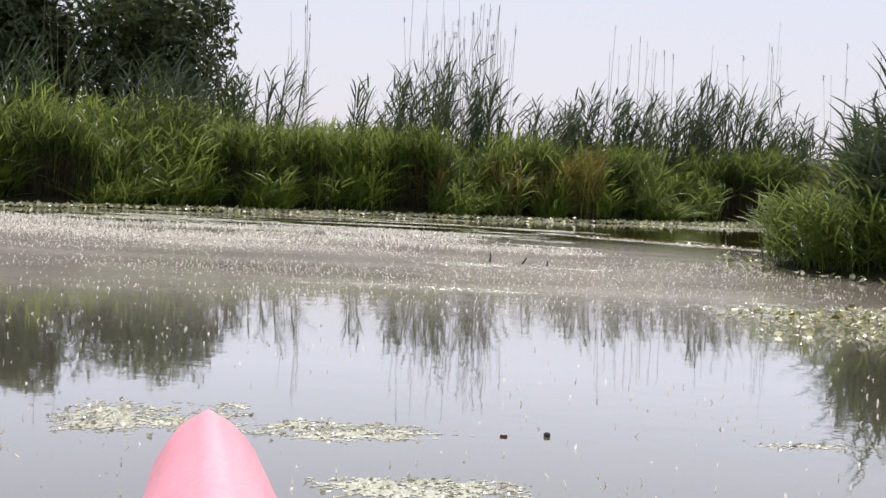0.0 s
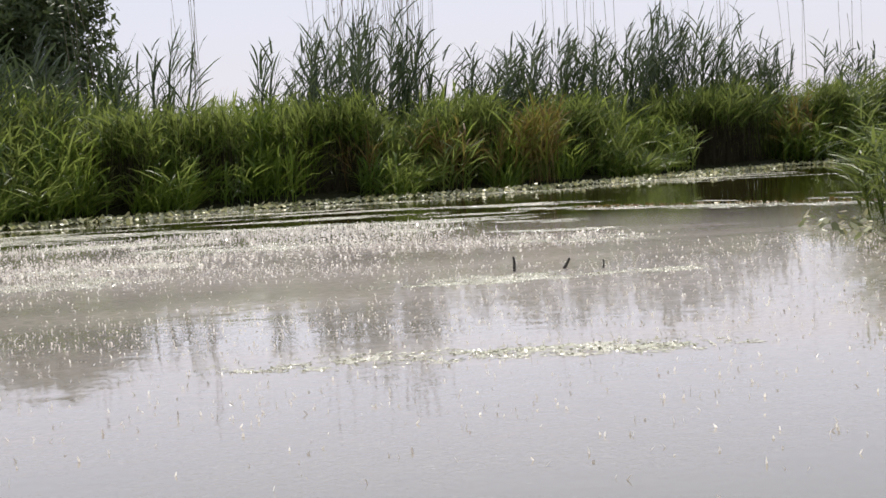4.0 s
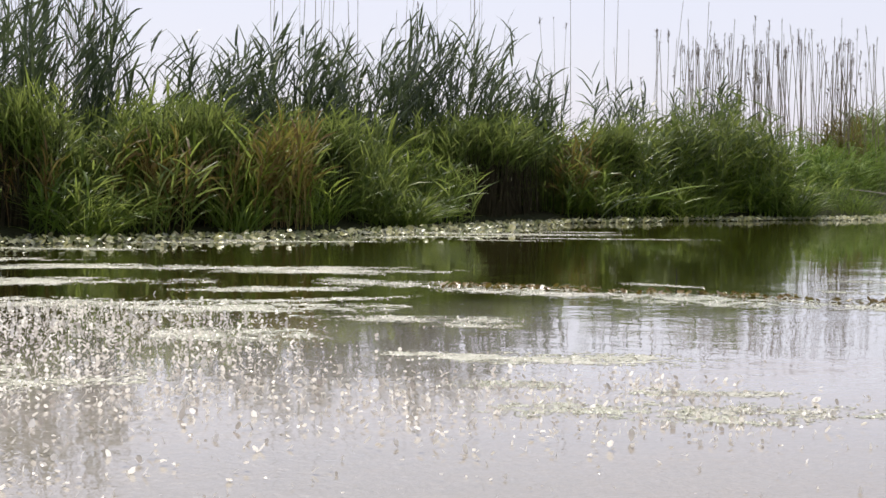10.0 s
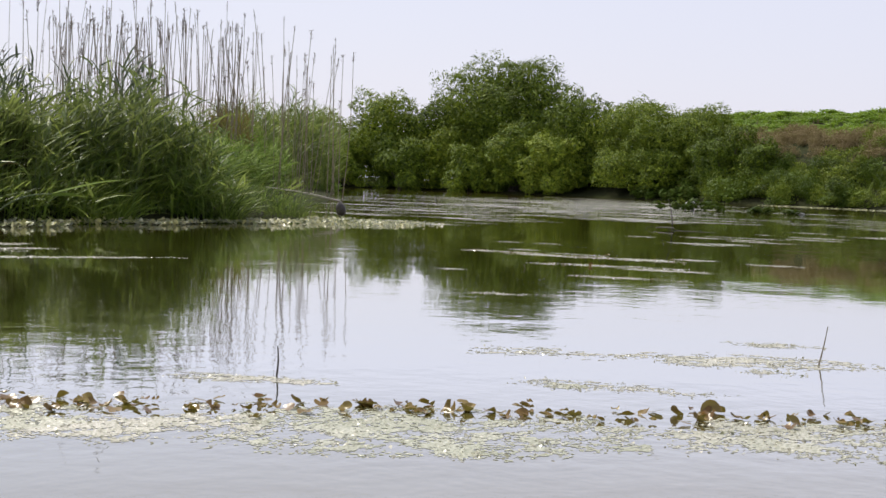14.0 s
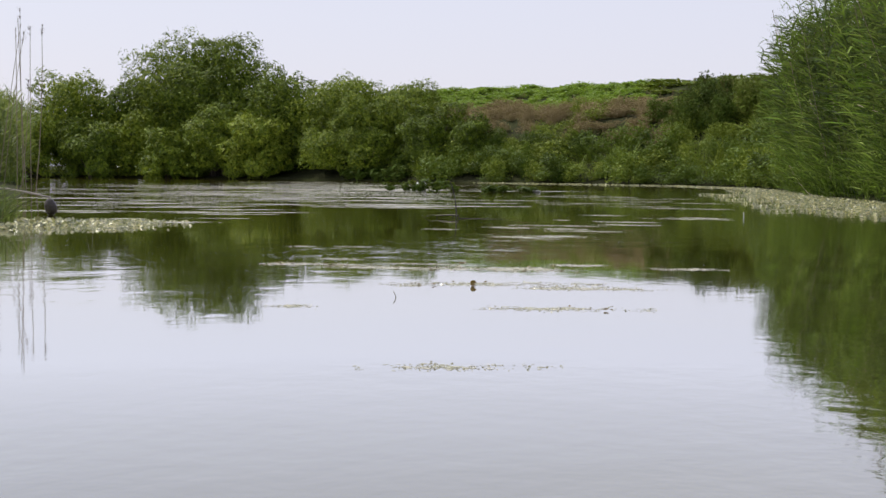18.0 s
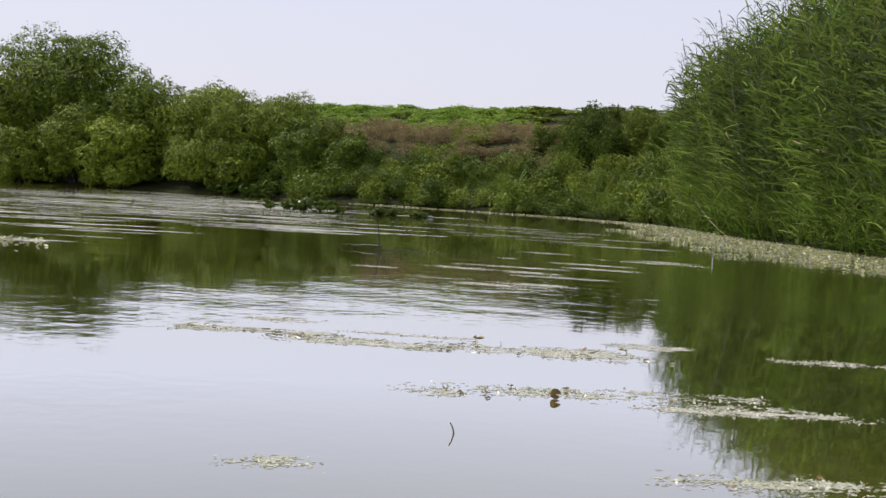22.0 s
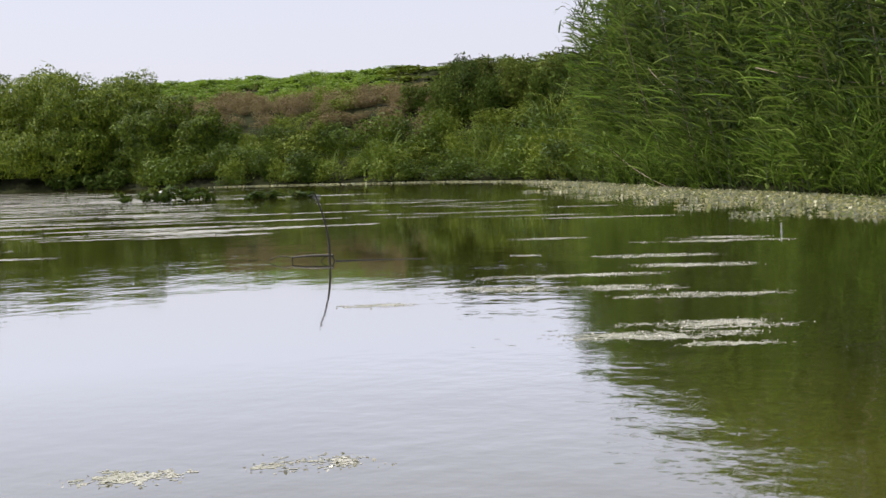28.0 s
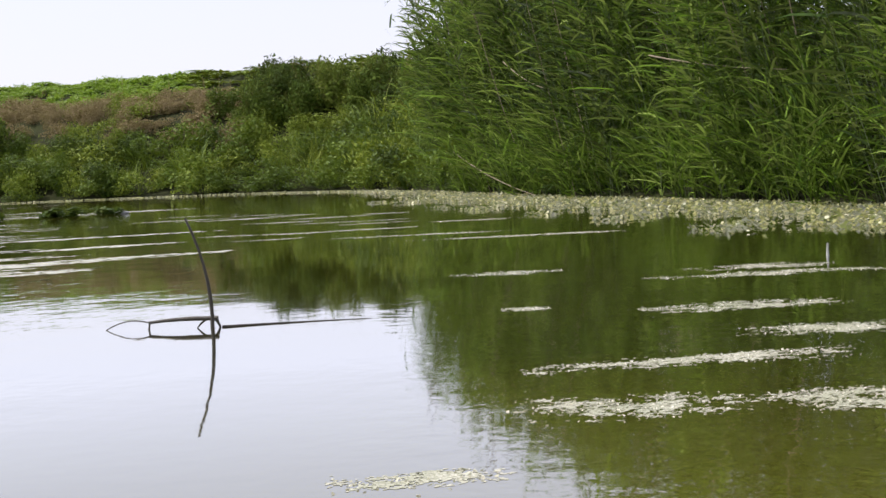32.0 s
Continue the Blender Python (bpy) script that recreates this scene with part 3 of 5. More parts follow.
back = np.concatenate([outside_hollows(along(BANK, 0.27, 0.85, 0.2)), outside_hollows(along(BANK, 0.27, 1.3, 0.2), 0.5)])
back = back[back[:, 0] < 12.7]
dusky = np.sin(1.9 * back[:, 0] + 1.0) + 0.6 * np.sin(4.3 * back[:, 0]) + rng.normal(0, 0.4, len(back)) > 0.3
tufts_of("bank_grass_tuft", leafy + sedges[:3], SEDGE, mounded(back[~dusky], 0.7, 1.3), "dense green marsh grass tuft close behind the shore", "marsh grass", "grass tufts behind the cove shore")
tufts_of("bank_grass_tuft", leafy, REED, mounded(back[dusky], 0.7, 1.35), "dense dark green grass tuft close behind the shore", "marsh grass", "dark grass tufts behind the cove shore")
crest = [leafy_shape(9, (1.1, 1.55), 0.35, 9) for _ in range(6)]
def crest_rows(offsets, step, jitter):
    points = np.concatenate([along(BANK, step, o, jitter) for o in offsets])
    points = points[points[:, 0] < 9.0]
    rows = mounded(points, 0.52, 1.06)
    rows[:, 5] *= np.interp(points[:, 0], [-4.5, -2.2], [1.22, 1.0])
    return rows


rows = crest_rows((1.6, 2.05), 0.27, 0.22)
dusky = np.sin(1.3 * rows[:, 0] + 2.0) + 0.7 * np.sin(3.1 * rows[:, 0]) + rng.normal(0, 0.4, len(rows)) > 0.35
tufts_of("tall_grass_tuft", crest, REED, rows[dusky], "tall dark green marsh grass tuft on the bank", "marsh grass", "tall dark grass tufts on the cove bank")
tufts_of("tall_grass_tuft", crest, SEDGE, rows[~dusky], "tall green marsh grass tuft on the bank", "marsh grass", "tall grass tufts on the cove bank")
stuff_of("tall_bank_grass", crest, SEDGE, np.concatenate([crest_rows((2.5, 3.0), 0.28, 0.2), crest_rows((3.6, 4.3), 0.5, 0.3)]), "tall green marsh grass on top of the bank", "marsh grass")
# upright growth stands in the hollows of the shore, its stems coloured dark for the shade there
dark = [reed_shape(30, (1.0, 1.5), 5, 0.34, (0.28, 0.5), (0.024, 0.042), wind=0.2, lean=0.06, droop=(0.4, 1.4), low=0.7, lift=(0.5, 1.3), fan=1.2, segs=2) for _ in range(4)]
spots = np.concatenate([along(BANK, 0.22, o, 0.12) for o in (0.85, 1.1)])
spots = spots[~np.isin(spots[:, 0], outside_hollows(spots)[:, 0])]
stand_of("rush_clump", dark, (SHADED_STEM, REED), rows_at(spots, (0.9, 1.2), (0.8, 1.05)), "dense dark green upright rushes in a shore hollow", "rushes", "dark rushes along the cove")
brown = [leafy_shape(9, (0.6, 1.0), 0.3, 11) for _ in range(3)]
k = rng.uniform(0, 1, 15)
spots = np.c_[0.7 + 2.1 * k, np.interp(0.7 + 2.1 * k, LEFT_SHORE[:, 0], LEFT_SHORE[:, 1]) + rng.uniform(0.3, 1.4, 15)]
spots = np.r_[spots, [(8.2, 31.3), (8.5, 31.5), (-0.4, 26.4)]]
tufts_of("withered_tuft", brown, DRY, rows_at(spots, (0.8, 1.2), (0.75, 1.3)), "withered reddish-brown drooping sedge tuft", "sedge", "withered tufts on the cove bank")
REED_TOP = np.array([(-15.72, 2.8), (-8.72, 2.7), (-4.52, 2.6), (-2.62, 2.6), (-1.62, 2.5), (-1.12, 3), (0.88, 3), (1.28, 2), (1.68, 2.45), (3.48, 2.65), (4.48, 2.6),
    (5.78, 2.9), (7.18, 2.75), (7.98, 2.3), (8.88, 2.1), (9.88, 2.3), (10.68, 2.6), (12.48, 2.45), (13.08, 1.6), (15.28, 1.2)])
reeds = [reed_shape(5, (1.5, 2.55), 11, 0.34, (0.34, 0.62), (0.04, 0.07), wind=0.1, lean=0.08, droop=(0.0, 1.5), low=0.35, lift=(0.65, 1.4), fan=0.8) for _ in range(8)]
where = np.concatenate([along(BANK, 0.42, o, 0.4) for o in (1.9, 2.6, 3.3)])
want = np.interp(where[:, 0], REED_TOP[:, 0], REED_TOP[:, 1])
clump = np.sin(3.1 * where[:, 0] + 0.6) + np.sin(1.3 * where[:, 0] + 2)
thin = rng.uniform(0, 1, len(where)) < np.interp(want, [1.4, 2.0, 2.4, 3.0], [0.15, 0.45, 0.75, 1.0]) * np.interp(clump, [-0.9, 0.3], [0.12, 1])
thin &= where[:, 0] < 12.6
extra = along(BANK, 0.2, 2.0, 0.6)
extra = extra[((extra[:, 0] > 5.3) | (rng.uniform(0, 1, len(extra)) < 0.5)) & (extra[:, 0] > 1.7) & (extra[:, 0] < 8.4)]
where, want = np.r_[where[thin], extra], np.r_[want[thin], np.interp(extra[:, 0], REED_TOP[:, 0], REED_TOP[:, 1])]
rows = rows_at(where, (0.9, 1.1), (0.9, 1.1), 0.0)
rows[:, 5] = want * rng.uniform(0.82, 1.05, len(want)) / 2.45
stand_of("reed_clump", reeds, (STEM, REED_DARK), rows, "dark green reed clump with leaves blown to one side", "reed", "reeds behind the cove")
# broad-leaved reeds fill the end of the bank
full = [reed_shape(9, (1.5, 2.5), 15, 0.32, (0.32, 0.58), (0.032, 0.054), wind=0.2, lean=0.08, droop=(0.3, 1.5), low=0.12, lift=(0.4, 1.25), fan=0.9) for _ in range(5)]
where = np.concatenate([along(BANK, 0.36, o, 0.2) for o in (0.75, 1.2, 1.7, 2.2)])
where = where[(where[:, 0] > 8.6) & (where[:, 0] < 12.75)]
rows = rows_at(where, (0.9, 1.1), (0.8, 1.0), 0.0)
rows[:, 5] *= np.interp(where[:, 0], REED_TOP[:, 0], REED_TOP[:, 1]) / 2.95
stand_of("reed_clump", full, (STEM, REED), rows, "broad-leaved green reed clump at the end of the bank", "reed", "reeds at the end of the bank")
x, y = np.meshgrid(np.arange(12.2, 17.2, 0.4), np.arange(31.4, 38, 0.4))
where = np.stack([x.ravel(), y.ravel()], -1) + rng.uniform(-0.2, 0.2, (x.size, 2))
where = where[~in_lake(where)]
thin_rush = [sedge_shape(40, 0.3, (0.4, 0.9), (0.012, 0.022)) for _ in range(3)]
where = where[rng.uniform(0, 1, len(where)) < 0.45]
tufts_of("rush_tuft", thin_rush, REED_TALL, rows_at(where, (0.8, 1.1), (0.55, 0.95)), "thin green rush tuft at the tip of the bank", "rushes", "rushes at the end of the bank")
stalks = [stalk_shape((3.2, 4.1), 0.12, 0.009, 0.03, rng.choice([0.25, 0.3, 0.8])) for _ in range(14)]


def bunched(spots, each, spread):
    spots = np.repeat(spots, each, 0)
    return spots + rng.normal(0, spread, spots.shape)



spots = np.array([0.33, 0]) + np.array([(-9, 30), (-6.2, 31.5), (-4.2, 31.5), (-3.8, 31.9), (-1.5, 33), (-1, 33.4), (-0.4, 33.2), (0.2, 33.6), (0.6, 33), (3.2, 33), (3.9, 33.4), (4.4, 33.8), (5.6, 34.4), (7.0, 35.4), (8.0, 36), (9.6, 35.5), (11.0, 36), (12.5, 36.4)])
stand_of("dry_reed", stalks, (STRAW, PLUME), rows_at(np.r_[bunched(spots, 4, 0.3), bunched(spots[5:9], 11, 0.3)], (0.7, 1.0), (0.95, 1.22)), "bare grey-brown dry reed stalk of last year", "dry reed", "dry reeds behind the cove")

# ---- grass point beside the cove ----
POINT = GRASS_POINT[:8]
where = np.concatenate([along(POINT, 0.26, 0.35, 0.15), along(POINT, 0.32, 0.8, 0.2)])
tufts_of("leafy_tuft", leafy, REED, rows_at(where, (0.8, 1.1), (0.45, 0.8), 2.8), "arching dark green sedge tuft on the grass point", "reed tuft", "low tufts on the grass point")
where = np.concatenate([along(POINT, 0.4, o, 0.3) for o in (1.2, 1.8)])
tufts_of("leafy_tuft", [joined(list(reed_shape(9, (0.8, 1.3), 11, 0.34, (0.32, 0.56), (0.03, 0.05), wind=0.0, lean=0.1, droop=(0.5, 1.7), low=0.15, lift=(0.4, 1.25), fan=0.9))) for _ in range(4)], REED_DARK, rows_at(where, (0.9, 1.2), (0.8, 1.2), 2.8), "leafy dark green reed tuft on the grass point", "reed tuft", "leafy tufts on the grass point")
where = along(POINT, 0.8, 2.2, 0.4)
stand_of("reed_clump", reeds, (STEM, REED_DARK), rows_at(where, (0.9, 1.1), (0.75, 0.98), 2.6), "green reed clump on the grass point", "reed", "reeds on the grass point")

# ---- tall reed bed ----
REED_LINE = np.concatenate([[(53.8, 34.2)], HILL_SHORE[-1:], REED_SHORE[:7]])
tall = [reed_shape(4, (4.6, 6.7), 20, 0.26, (0.38, 0.78), (0.05, 0.088), wind=0.0, lean=0.12, droop=(0.5, 2.3), low=0.06, lift=(0.2, 1.2), fan=1.0) for _ in range(12)]
TO_WATER = math.radians(112)


def lobes(points):
    """Bulges of the reed bed, 0 to 1, a few metres apart, with hollows between them."""
    x, y = points.T
    return np.clip(0.5 + 0.34 * np.sin(1.15 * (x + y) + 1.6 * np.sin(0.45 * x)) + 0.24 * np.sin(2.7 * x - 1.1 * y), 0, 1)


def reed_rows(points, low, high):
    rows = rows_at(points, (0.9, 1.15), (0.93, 1.07), TO_WATER)
    rows[:, 5] *= low + (high - low) * lobes(points)
    return rows


rows = reed_rows(along(REED_LINE, 0.4, 1.6, 0.35), 0.88, 1.05)
front = np.concatenate([along(REED_LINE, 0.3, o, 0.25) for o in (0.2, 0.8)])
front = front[lobes(front) + rng.normal(0, 0.08, len(front)) > 0.45]
far_end = np.concatenate([along(REED_LINE[:3], 0.3, o, 0.2) for o in (0.4, 1.0)])
rows = np.concatenate([rows, reed_rows(front, 0.3, 0.92)])
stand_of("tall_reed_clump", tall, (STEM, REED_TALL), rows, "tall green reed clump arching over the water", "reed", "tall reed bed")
where = np.concatenate([along(REED_LINE, 0.36, o, 0.3) for o in (3.2, 4.0, 4.9)])
deep = np.concatenate([along(REED_LINE, 0.4, 2.4, 0.35), along(REED_LINE[:4], 0.4, 1.7, 0.2), far_end])
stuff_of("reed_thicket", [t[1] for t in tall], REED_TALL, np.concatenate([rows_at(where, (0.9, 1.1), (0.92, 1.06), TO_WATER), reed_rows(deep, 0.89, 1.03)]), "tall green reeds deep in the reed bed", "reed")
skirt = [joined(list(reed_shape(9, (0.8, 1.9), 10, 0.45, (0.4, 0.75), (0.03, 0.055), wind=0.0, lean=0.25, droop=(0.7, 2.0), low=0.08))) for _ in range(4)]
where = np.concatenate([along(REED_LINE, 0.5, o, 0.2) for o in (0.1, 0.7)])
where = where[np.sin(0.9 * where[:, 0] + 1.0) + rng.normal(0, 0.4, len(where)) > -0.7]
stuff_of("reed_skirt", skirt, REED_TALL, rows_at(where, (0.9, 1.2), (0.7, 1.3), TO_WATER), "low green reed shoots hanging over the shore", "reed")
plumes = [stalk_shape((5.8, 6.9), 0.5, 0.012, 0.2) for _ in range(6)]
where = np.concatenate([along(REED_LINE, 0.9, 2.0, 1.0), along(REED_LINE[:3], 0.5, 1.2, 0.5)])
where = np.concatenate([where, along(REED_LINE, 3.1, 0.25, 0.3)])
rows = rows_at(where, (0.9, 1.1), (0.85, 1.05), TO_WATER)
rows[-int(len(rows) * 0.22):, 5] *= 0.72
stand_of("dry_reed", plumes, (STRAW, PLUME), rows, "tall brown reed plume above the reed bed", "dry reed", "plumes over the tall reed bed")


# ---- willows and the far trees ----
def crown_points(blobs, n):
    """Leaf places on the skin of a cluster of uneven lumps, with the way out of the crown at each."""
    all_blobs = np.array(blobs)
    vol = all_blobs[:, 3] ** 2
    pick = rng.choice(len(blobs), n, p=vol / vol.sum())
    b = all_blobs[pick]
    v = rng.normal(0, 1, (n, 3))
    v /= np.linalg.norm(v, axis=1)[:, None]
    ph = 2.4 * pick
    r = b[:, 3] * (rng.uniform(0, 1, n) ** 0.14) * (1 + 0.18 * np.sin(4 * v[:, 0] + ph) + 0.18 * np.sin(5 * v[:, 1] + 1.7 * ph) + 0.16 * np.sin(6 * v[:, 2] + ph)) * rng.uniform(0.9, 1.15, n)
    pts = b[:, :3] + v * r[:, None] * np.array([1, 1, 0.85])
    buried = np.zeros(n, int)
    for c in all_blobs:
        buried += np.linalg.norm((pts - c[:3]) / np.array([1, 1, 0.85]), axis=1) < 0.72 * c[3]
    keep = (buried == 0) | (rng.uniform(0, 1, n) < 0.2)
    return pts[keep], v[keep]


def tree_of(name, x, y, tall, wide, leaf_mat, label, leaves=9000, lumps=34, leaf=(0.22, 0.45), skirt=0.08, top=0.86, lump=(0.14, 0.24), slim=(0.3, 0.5)):
    """A tree or large shrub: several tapering limbs from the ground and a lumpy crown of many leaf sprays."""
    z0 = float(land(np.array([(x, y)]))[0]) - 0.1
    base = new(name)
    base.location = (x, y, z0)
    blobs = []
    for _ in range(lumps):
        u = skirt + (top - skirt) * rng.uniform(0, 1) ** 0.85
        a = rng.uniform(0, 2 * math.pi)
        reach = wide * 0.4 * math.sqrt(max(0.06, 1 - (1.35 * (u - 0.36)) ** 2)) * math.sqrt(rng.uniform(0.1, 1.0))
        size = rng.uniform(*lump) * min(wide, tall)
        blobs.append((reach * math.cos(a), reach * math.sin(a), max(tall * u, 0.5 * size), size))
    foot = np.c_[rng.normal(0, 0.05 * wide, (9, 2)), np.zeros(9)]
    tips = np.array([blobs[k][:3] for k in rng.permutation(lumps)[:9]])
    bark = rods(foot, tips, 0.016 * tall, 0.004 * tall, np.c_[np.zeros((9, 2)), np.full(9, 0.08 * tall)], 4, 6)
    part("trunk", mesh_of("trunk", *bark, BARK, True), base)
    pts, v = crown_points(blobs, leaves)
    n = len(pts)
    pts[:, 2] = np.maximum(pts[:, 2], 0.1)
    ln = rng.uniform(*leaf, n)
    middle = pts - np.array([0, 0, 0.45 * tall])
    way = 0.75 * v + 0.6 * middle / np.linalg.norm(middle, axis=1)[:, None] + np.array([0, 0, 0.15])
    crown = sprays(pts, way, ln, ln * rng.uniform(*slim, n), 0.5)
    part("crown", mesh_of("crown", *crown, leaf_mat), base)
    tagged(base, label, "tree")
    return base


WILLOWS = [(70.99, 90.52, 7.6, 6), (73.52, 87.99, 7, 5.5), (75.11, 83.2, 9.8, 9.2), (74.96, 79.6, 9.5, 8.6), (71.46, 78.07, 4.6, 5.5), (73.75, 74.52, 6.5, 6.2),
    (70.8, 74.24, 4, 5), (72.5, 68.87, 5.6, 6.4), (71.21, 65.94, 4.6, 5.0), (71.36, 61.6, 3.9, 4.6), (71.2, 58.53, 2.7, 3), (69.77, 94.44, 5.4, 6),
    (66.42, 93.17, 4.2, 4.5), (75.04, 85.34, 6.4, 6), (75.15, 77.61, 6.6, 6), (74.45, 71.57, 5.6, 5.5), (73.17, 64.55, 4.6, 4.8), (69.98, 81.29, 3.4, 4.4), (68.43, 86.23, 3.6, 4.2), (66.8, 90.4, 3.8, 4.4), (69.6, 88.6, 4.2, 4.4), (71.6, 85.6, 4.6, 4.6)]
for x, y, h, w in WILLOWS:
    near = y < 70
    tree_of("willow_shrub", x + 0.6, y - 0.68, h, w, WILLOW, "rounded bushy green willow at the far shore", int((9000 + 900 * h * w) if near else (4500 + 500 * h * w)), 34, (0.13, 0.28) if near else (0.2, 0.4), 0.1, 0.87, (0.13, 0.22), (0.22, 0.36))["group"] = "willows on the far shore"
tree_of("broad_tree", -33.5, 147, 22, 20, POPLAR, "tall dark broad-crowned tree behind the reeds", 46000, 130, (0.6, 1.15), 0.0, 0.9, (0.10, 0.17))
tree_of("broad_tree", -47, 143, 25, 16, POPLAR, "dark leafy tree standing beside another behind the marsh", 36000, 110, (0.6, 1.15), 0.0, 0.9, (0.10, 0.17))

# brush added to stand for the dark shade under the willows at the waterline
brush = [weed_shape(110, 1.0, 0.8, (0.18, 0.4)) for _ in range(4)]
where = np.concatenate([along(WILLOW_SHORE[4:], 0.9, o, 0.3) for o in (0.2, 0.9, 1.6)])
stuff_of("shore_brush", brush, SHRUB, rows_at(where, (0.8, 1.3), (0.6, 1.1)), "dark green brush added for the shaded foot of the willows", "brush")

# ---- weedy hill ----
HILL_LINE = np.concatenate([WILLOW_SHORE[-3:], HILL_SHORE, REED_SHORE[:2]])
weeds = [weed_shape(900, 1.0, 0.95, (0.06, 0.13), 10) for _ in range(8)]
spiky = [sedge_shape(70, 0.4, (0.7, 1.5), (0.018, 0.035)) for _ in range(3)]


def scattered(step):
    """Points strewn over the hill, with their distance from the shore and how far along the bank they lie."""
    x, y = np.meshgrid(np.arange(36, 112, step), np.arange(24, 82, step))
    p = np.stack([x.ravel(), y.ravel()], -1)
    p = p + rng.uniform(-0.5, 0.5, p.shape) * step
    d = to_line(p, HILL_LINE)
    keep = ~in_lake(p) & (d < 34)
    p, d = p[keep], d[keep]
    return p, d, np.degrees(np.arctan2(p[:, 0] - 8, p[:, 1] - 23)) + rng.normal(0, 0.35, len(p))


p, d, b = scattered(1.12)
wave = np.sin(p[:, 1] * 0.55 + 1.1 * np.sin(p[:, 0] * 0.6)) + rng.normal(0, 0.5, len(p))
lower = (d < 4.2 + 0.8 * wave) & (b < 80) & (p[:, 1] < 61)
upper = ~lower & (d < 13.5) & (b < 78) & ((p[:, 1] < 57) | (d > 6))
faded = upper & (b < 70.5) & (wave > -0.8) | upper & (b > 70.5) & (wave > 1.0)
tufts_of("weed_clump", weeds + spiky, WEED, rows_at(p[lower], (0.8, 2.1), (0.5, 2.0)), "bushy green weed clump on the lower slope", "weed", "green weeds on the hill")
mound = p[lower & (rng.uniform(0, 1, len(p)) < 0.22)]
tufts_of("weed_bush", [weed_shape(1800, 1.4, 1.05, (0.06, 0.14), 14) for _ in range(4)], WEED, rows_at(mound, (0.9, 1.5), (0.7, 1.3)), "rounded green weed bush near the water", "weed", "weed bushes on the hill")
stuff_of("withered_weeds", weeds, WEED_BROWN, rows_at(p[faded], (0.7, 1.6), (0.5, 1.15)), "withered brownish weeds on the upper slope", "weed")
stuff_of("upper_weeds", weeds[:4], WEED, rows_at(p[upper & ~faded], (0.8, 1.8), (0.5, 1.4)), "green weeds among withered ones upslope", "weed")
bushy = [weed_shape(1300, 1.6, 1.1, (0.09, 0.19), 13) for _ in range(4)]
p, d, b = scattered(1.25)
keep = (d > 5.0) & (d < 11) & (b > 69.6) & (b < 77) & (rng.uniform(0, 1, len(d)) < 0.8)
tufts_of("hill_shrub", bushy, SHRUB, rows_at(p[keep], (0.8, 1.5), (0.45, 1.7)), "dark green shrub on the crest of the bank", "shrub", "shrubs on the hill crest")
p, d, b = scattered(1.0)
keep = (d > 13) & (d < 26) & (b < 69)
stuff_of("field_crop", [weed_shape(130, 1.0, 0.9, (0.15, 0.34)) for _ in range(3)], CROP, rows_at(p[keep], (1.0, 1.6), (0.3, 0.5)), "bright green crop field on the hilltop", "crop")
p, d, b = scattered(2.4)
keep = (d > 10) & (b > 68.5) & (d < 32)
stuff_of("field_weeds", [weed_shape(130, 1.0, 0.85, (0.16, 0.36)) for _ in range(3)], WEED, rows_at(p[keep], (1.7, 2.6), (0.3, 0.6)), "green weeds behind the shrubs on the hilltop", "weed")

p, d, b = scattered(1.5)
p = p[(d > 7) & (d < 14) & (rng.uniform(0, 1, len(d)) < 0.3)]
stuff_of("dry_weed_stalks", [joined([st[0], st[1]]) for st in (stalk_shape((1.3, 2.2), 0.3) for _ in range(5))], WEED_BROWN, rows_at(p, (0.9, 1.1), (0.7, 1.1)), "thin dry weed stalks along the crest of the hill", "weed")

# ---- far reeds beyond the cove ----
where = np.concatenate([along(BACK_SHORE[5:], 0.8, o, 0.5) for o in (0.6, 1.8, 3.2, 5)])
stuff_of("far_reeds", [joined(list(f)) for f in full[:3]], REED, rows_at(where, (1.3, 1.7), (1.3, 1.75), 0.0), "green reeds along the back of the lake", "reed")
where = np.concatenate([along(BACK_SHORE[2:5], 0.55, o, 0.4) for o in (2.2, 3.2, 4.4)])
where = where[where[:, 0] - 2.7 < 0.88 * (where[:, 1] - 18.5)]
stuff_of("marsh_reeds", [joined(list(f)) for f in full], REED_TALL, rows_at(where, (0.9, 1.1), (0.5, 0.8), 0.0), "green reeds below the old dry stalks", "reed")
old = [stalk_shape((3.7, 5.6), 0.34, 0.014, rng.normal(0.03, 0.06), rng.uniform(0.6, 1.4)) for _ in range(18)]
k = rng.uniform(0, 1, 180)
where = np.concatenate([np.c_[20.2 + 5.0 * k, 49.8 - 2.8 * k] + rng.normal(0, 0.6, (180, 2)), np.array([30.8, 51.6]) + rng.normal(0, 0.8, (28, 2))])
stand_of("dry_reed", old, (STRAW, PLUME), rows_at(where, (0.9, 1.2), (0.85, 1.05)), "tall bare dry reed with a brown seed head", "dry reed", "old reeds at the back of the lake")
spots = np.r_[np.array([24.6, 47.5]) + rng.normal(0, 0.4, (8, 2))]
tufts_of("withered_tuft", [leafy_shape(14, (1.6, 2.6), 0.1, 14) for _ in range(2)], DRY, rows_at(spots, (0.8, 1.1), (0.9, 1.15)), "withered reddish-brown reed tuft below old dry reeds", "reed", "withered reeds at the back of the lake")
spots = np.array([0.25, -0.2]) + np.array([(14.6, 34.2), (15.0, 34.6), (15.4, 34.4), (15.8, 35.0), (16.2, 35.5), (15.2, 33.6), (15.7, 33.9)])
tufts_of("rush_tuft", [sedge_shape(30, 0.3, (0.35, 0.8), (0.006, 0.012)) for _ in range(2)], SEDGE, rows_at(spots, (0.9, 1.2), (0.8, 1.2)), "thin green rushes standing in shallow water", "rushes", "rushes at the tip of the bank")


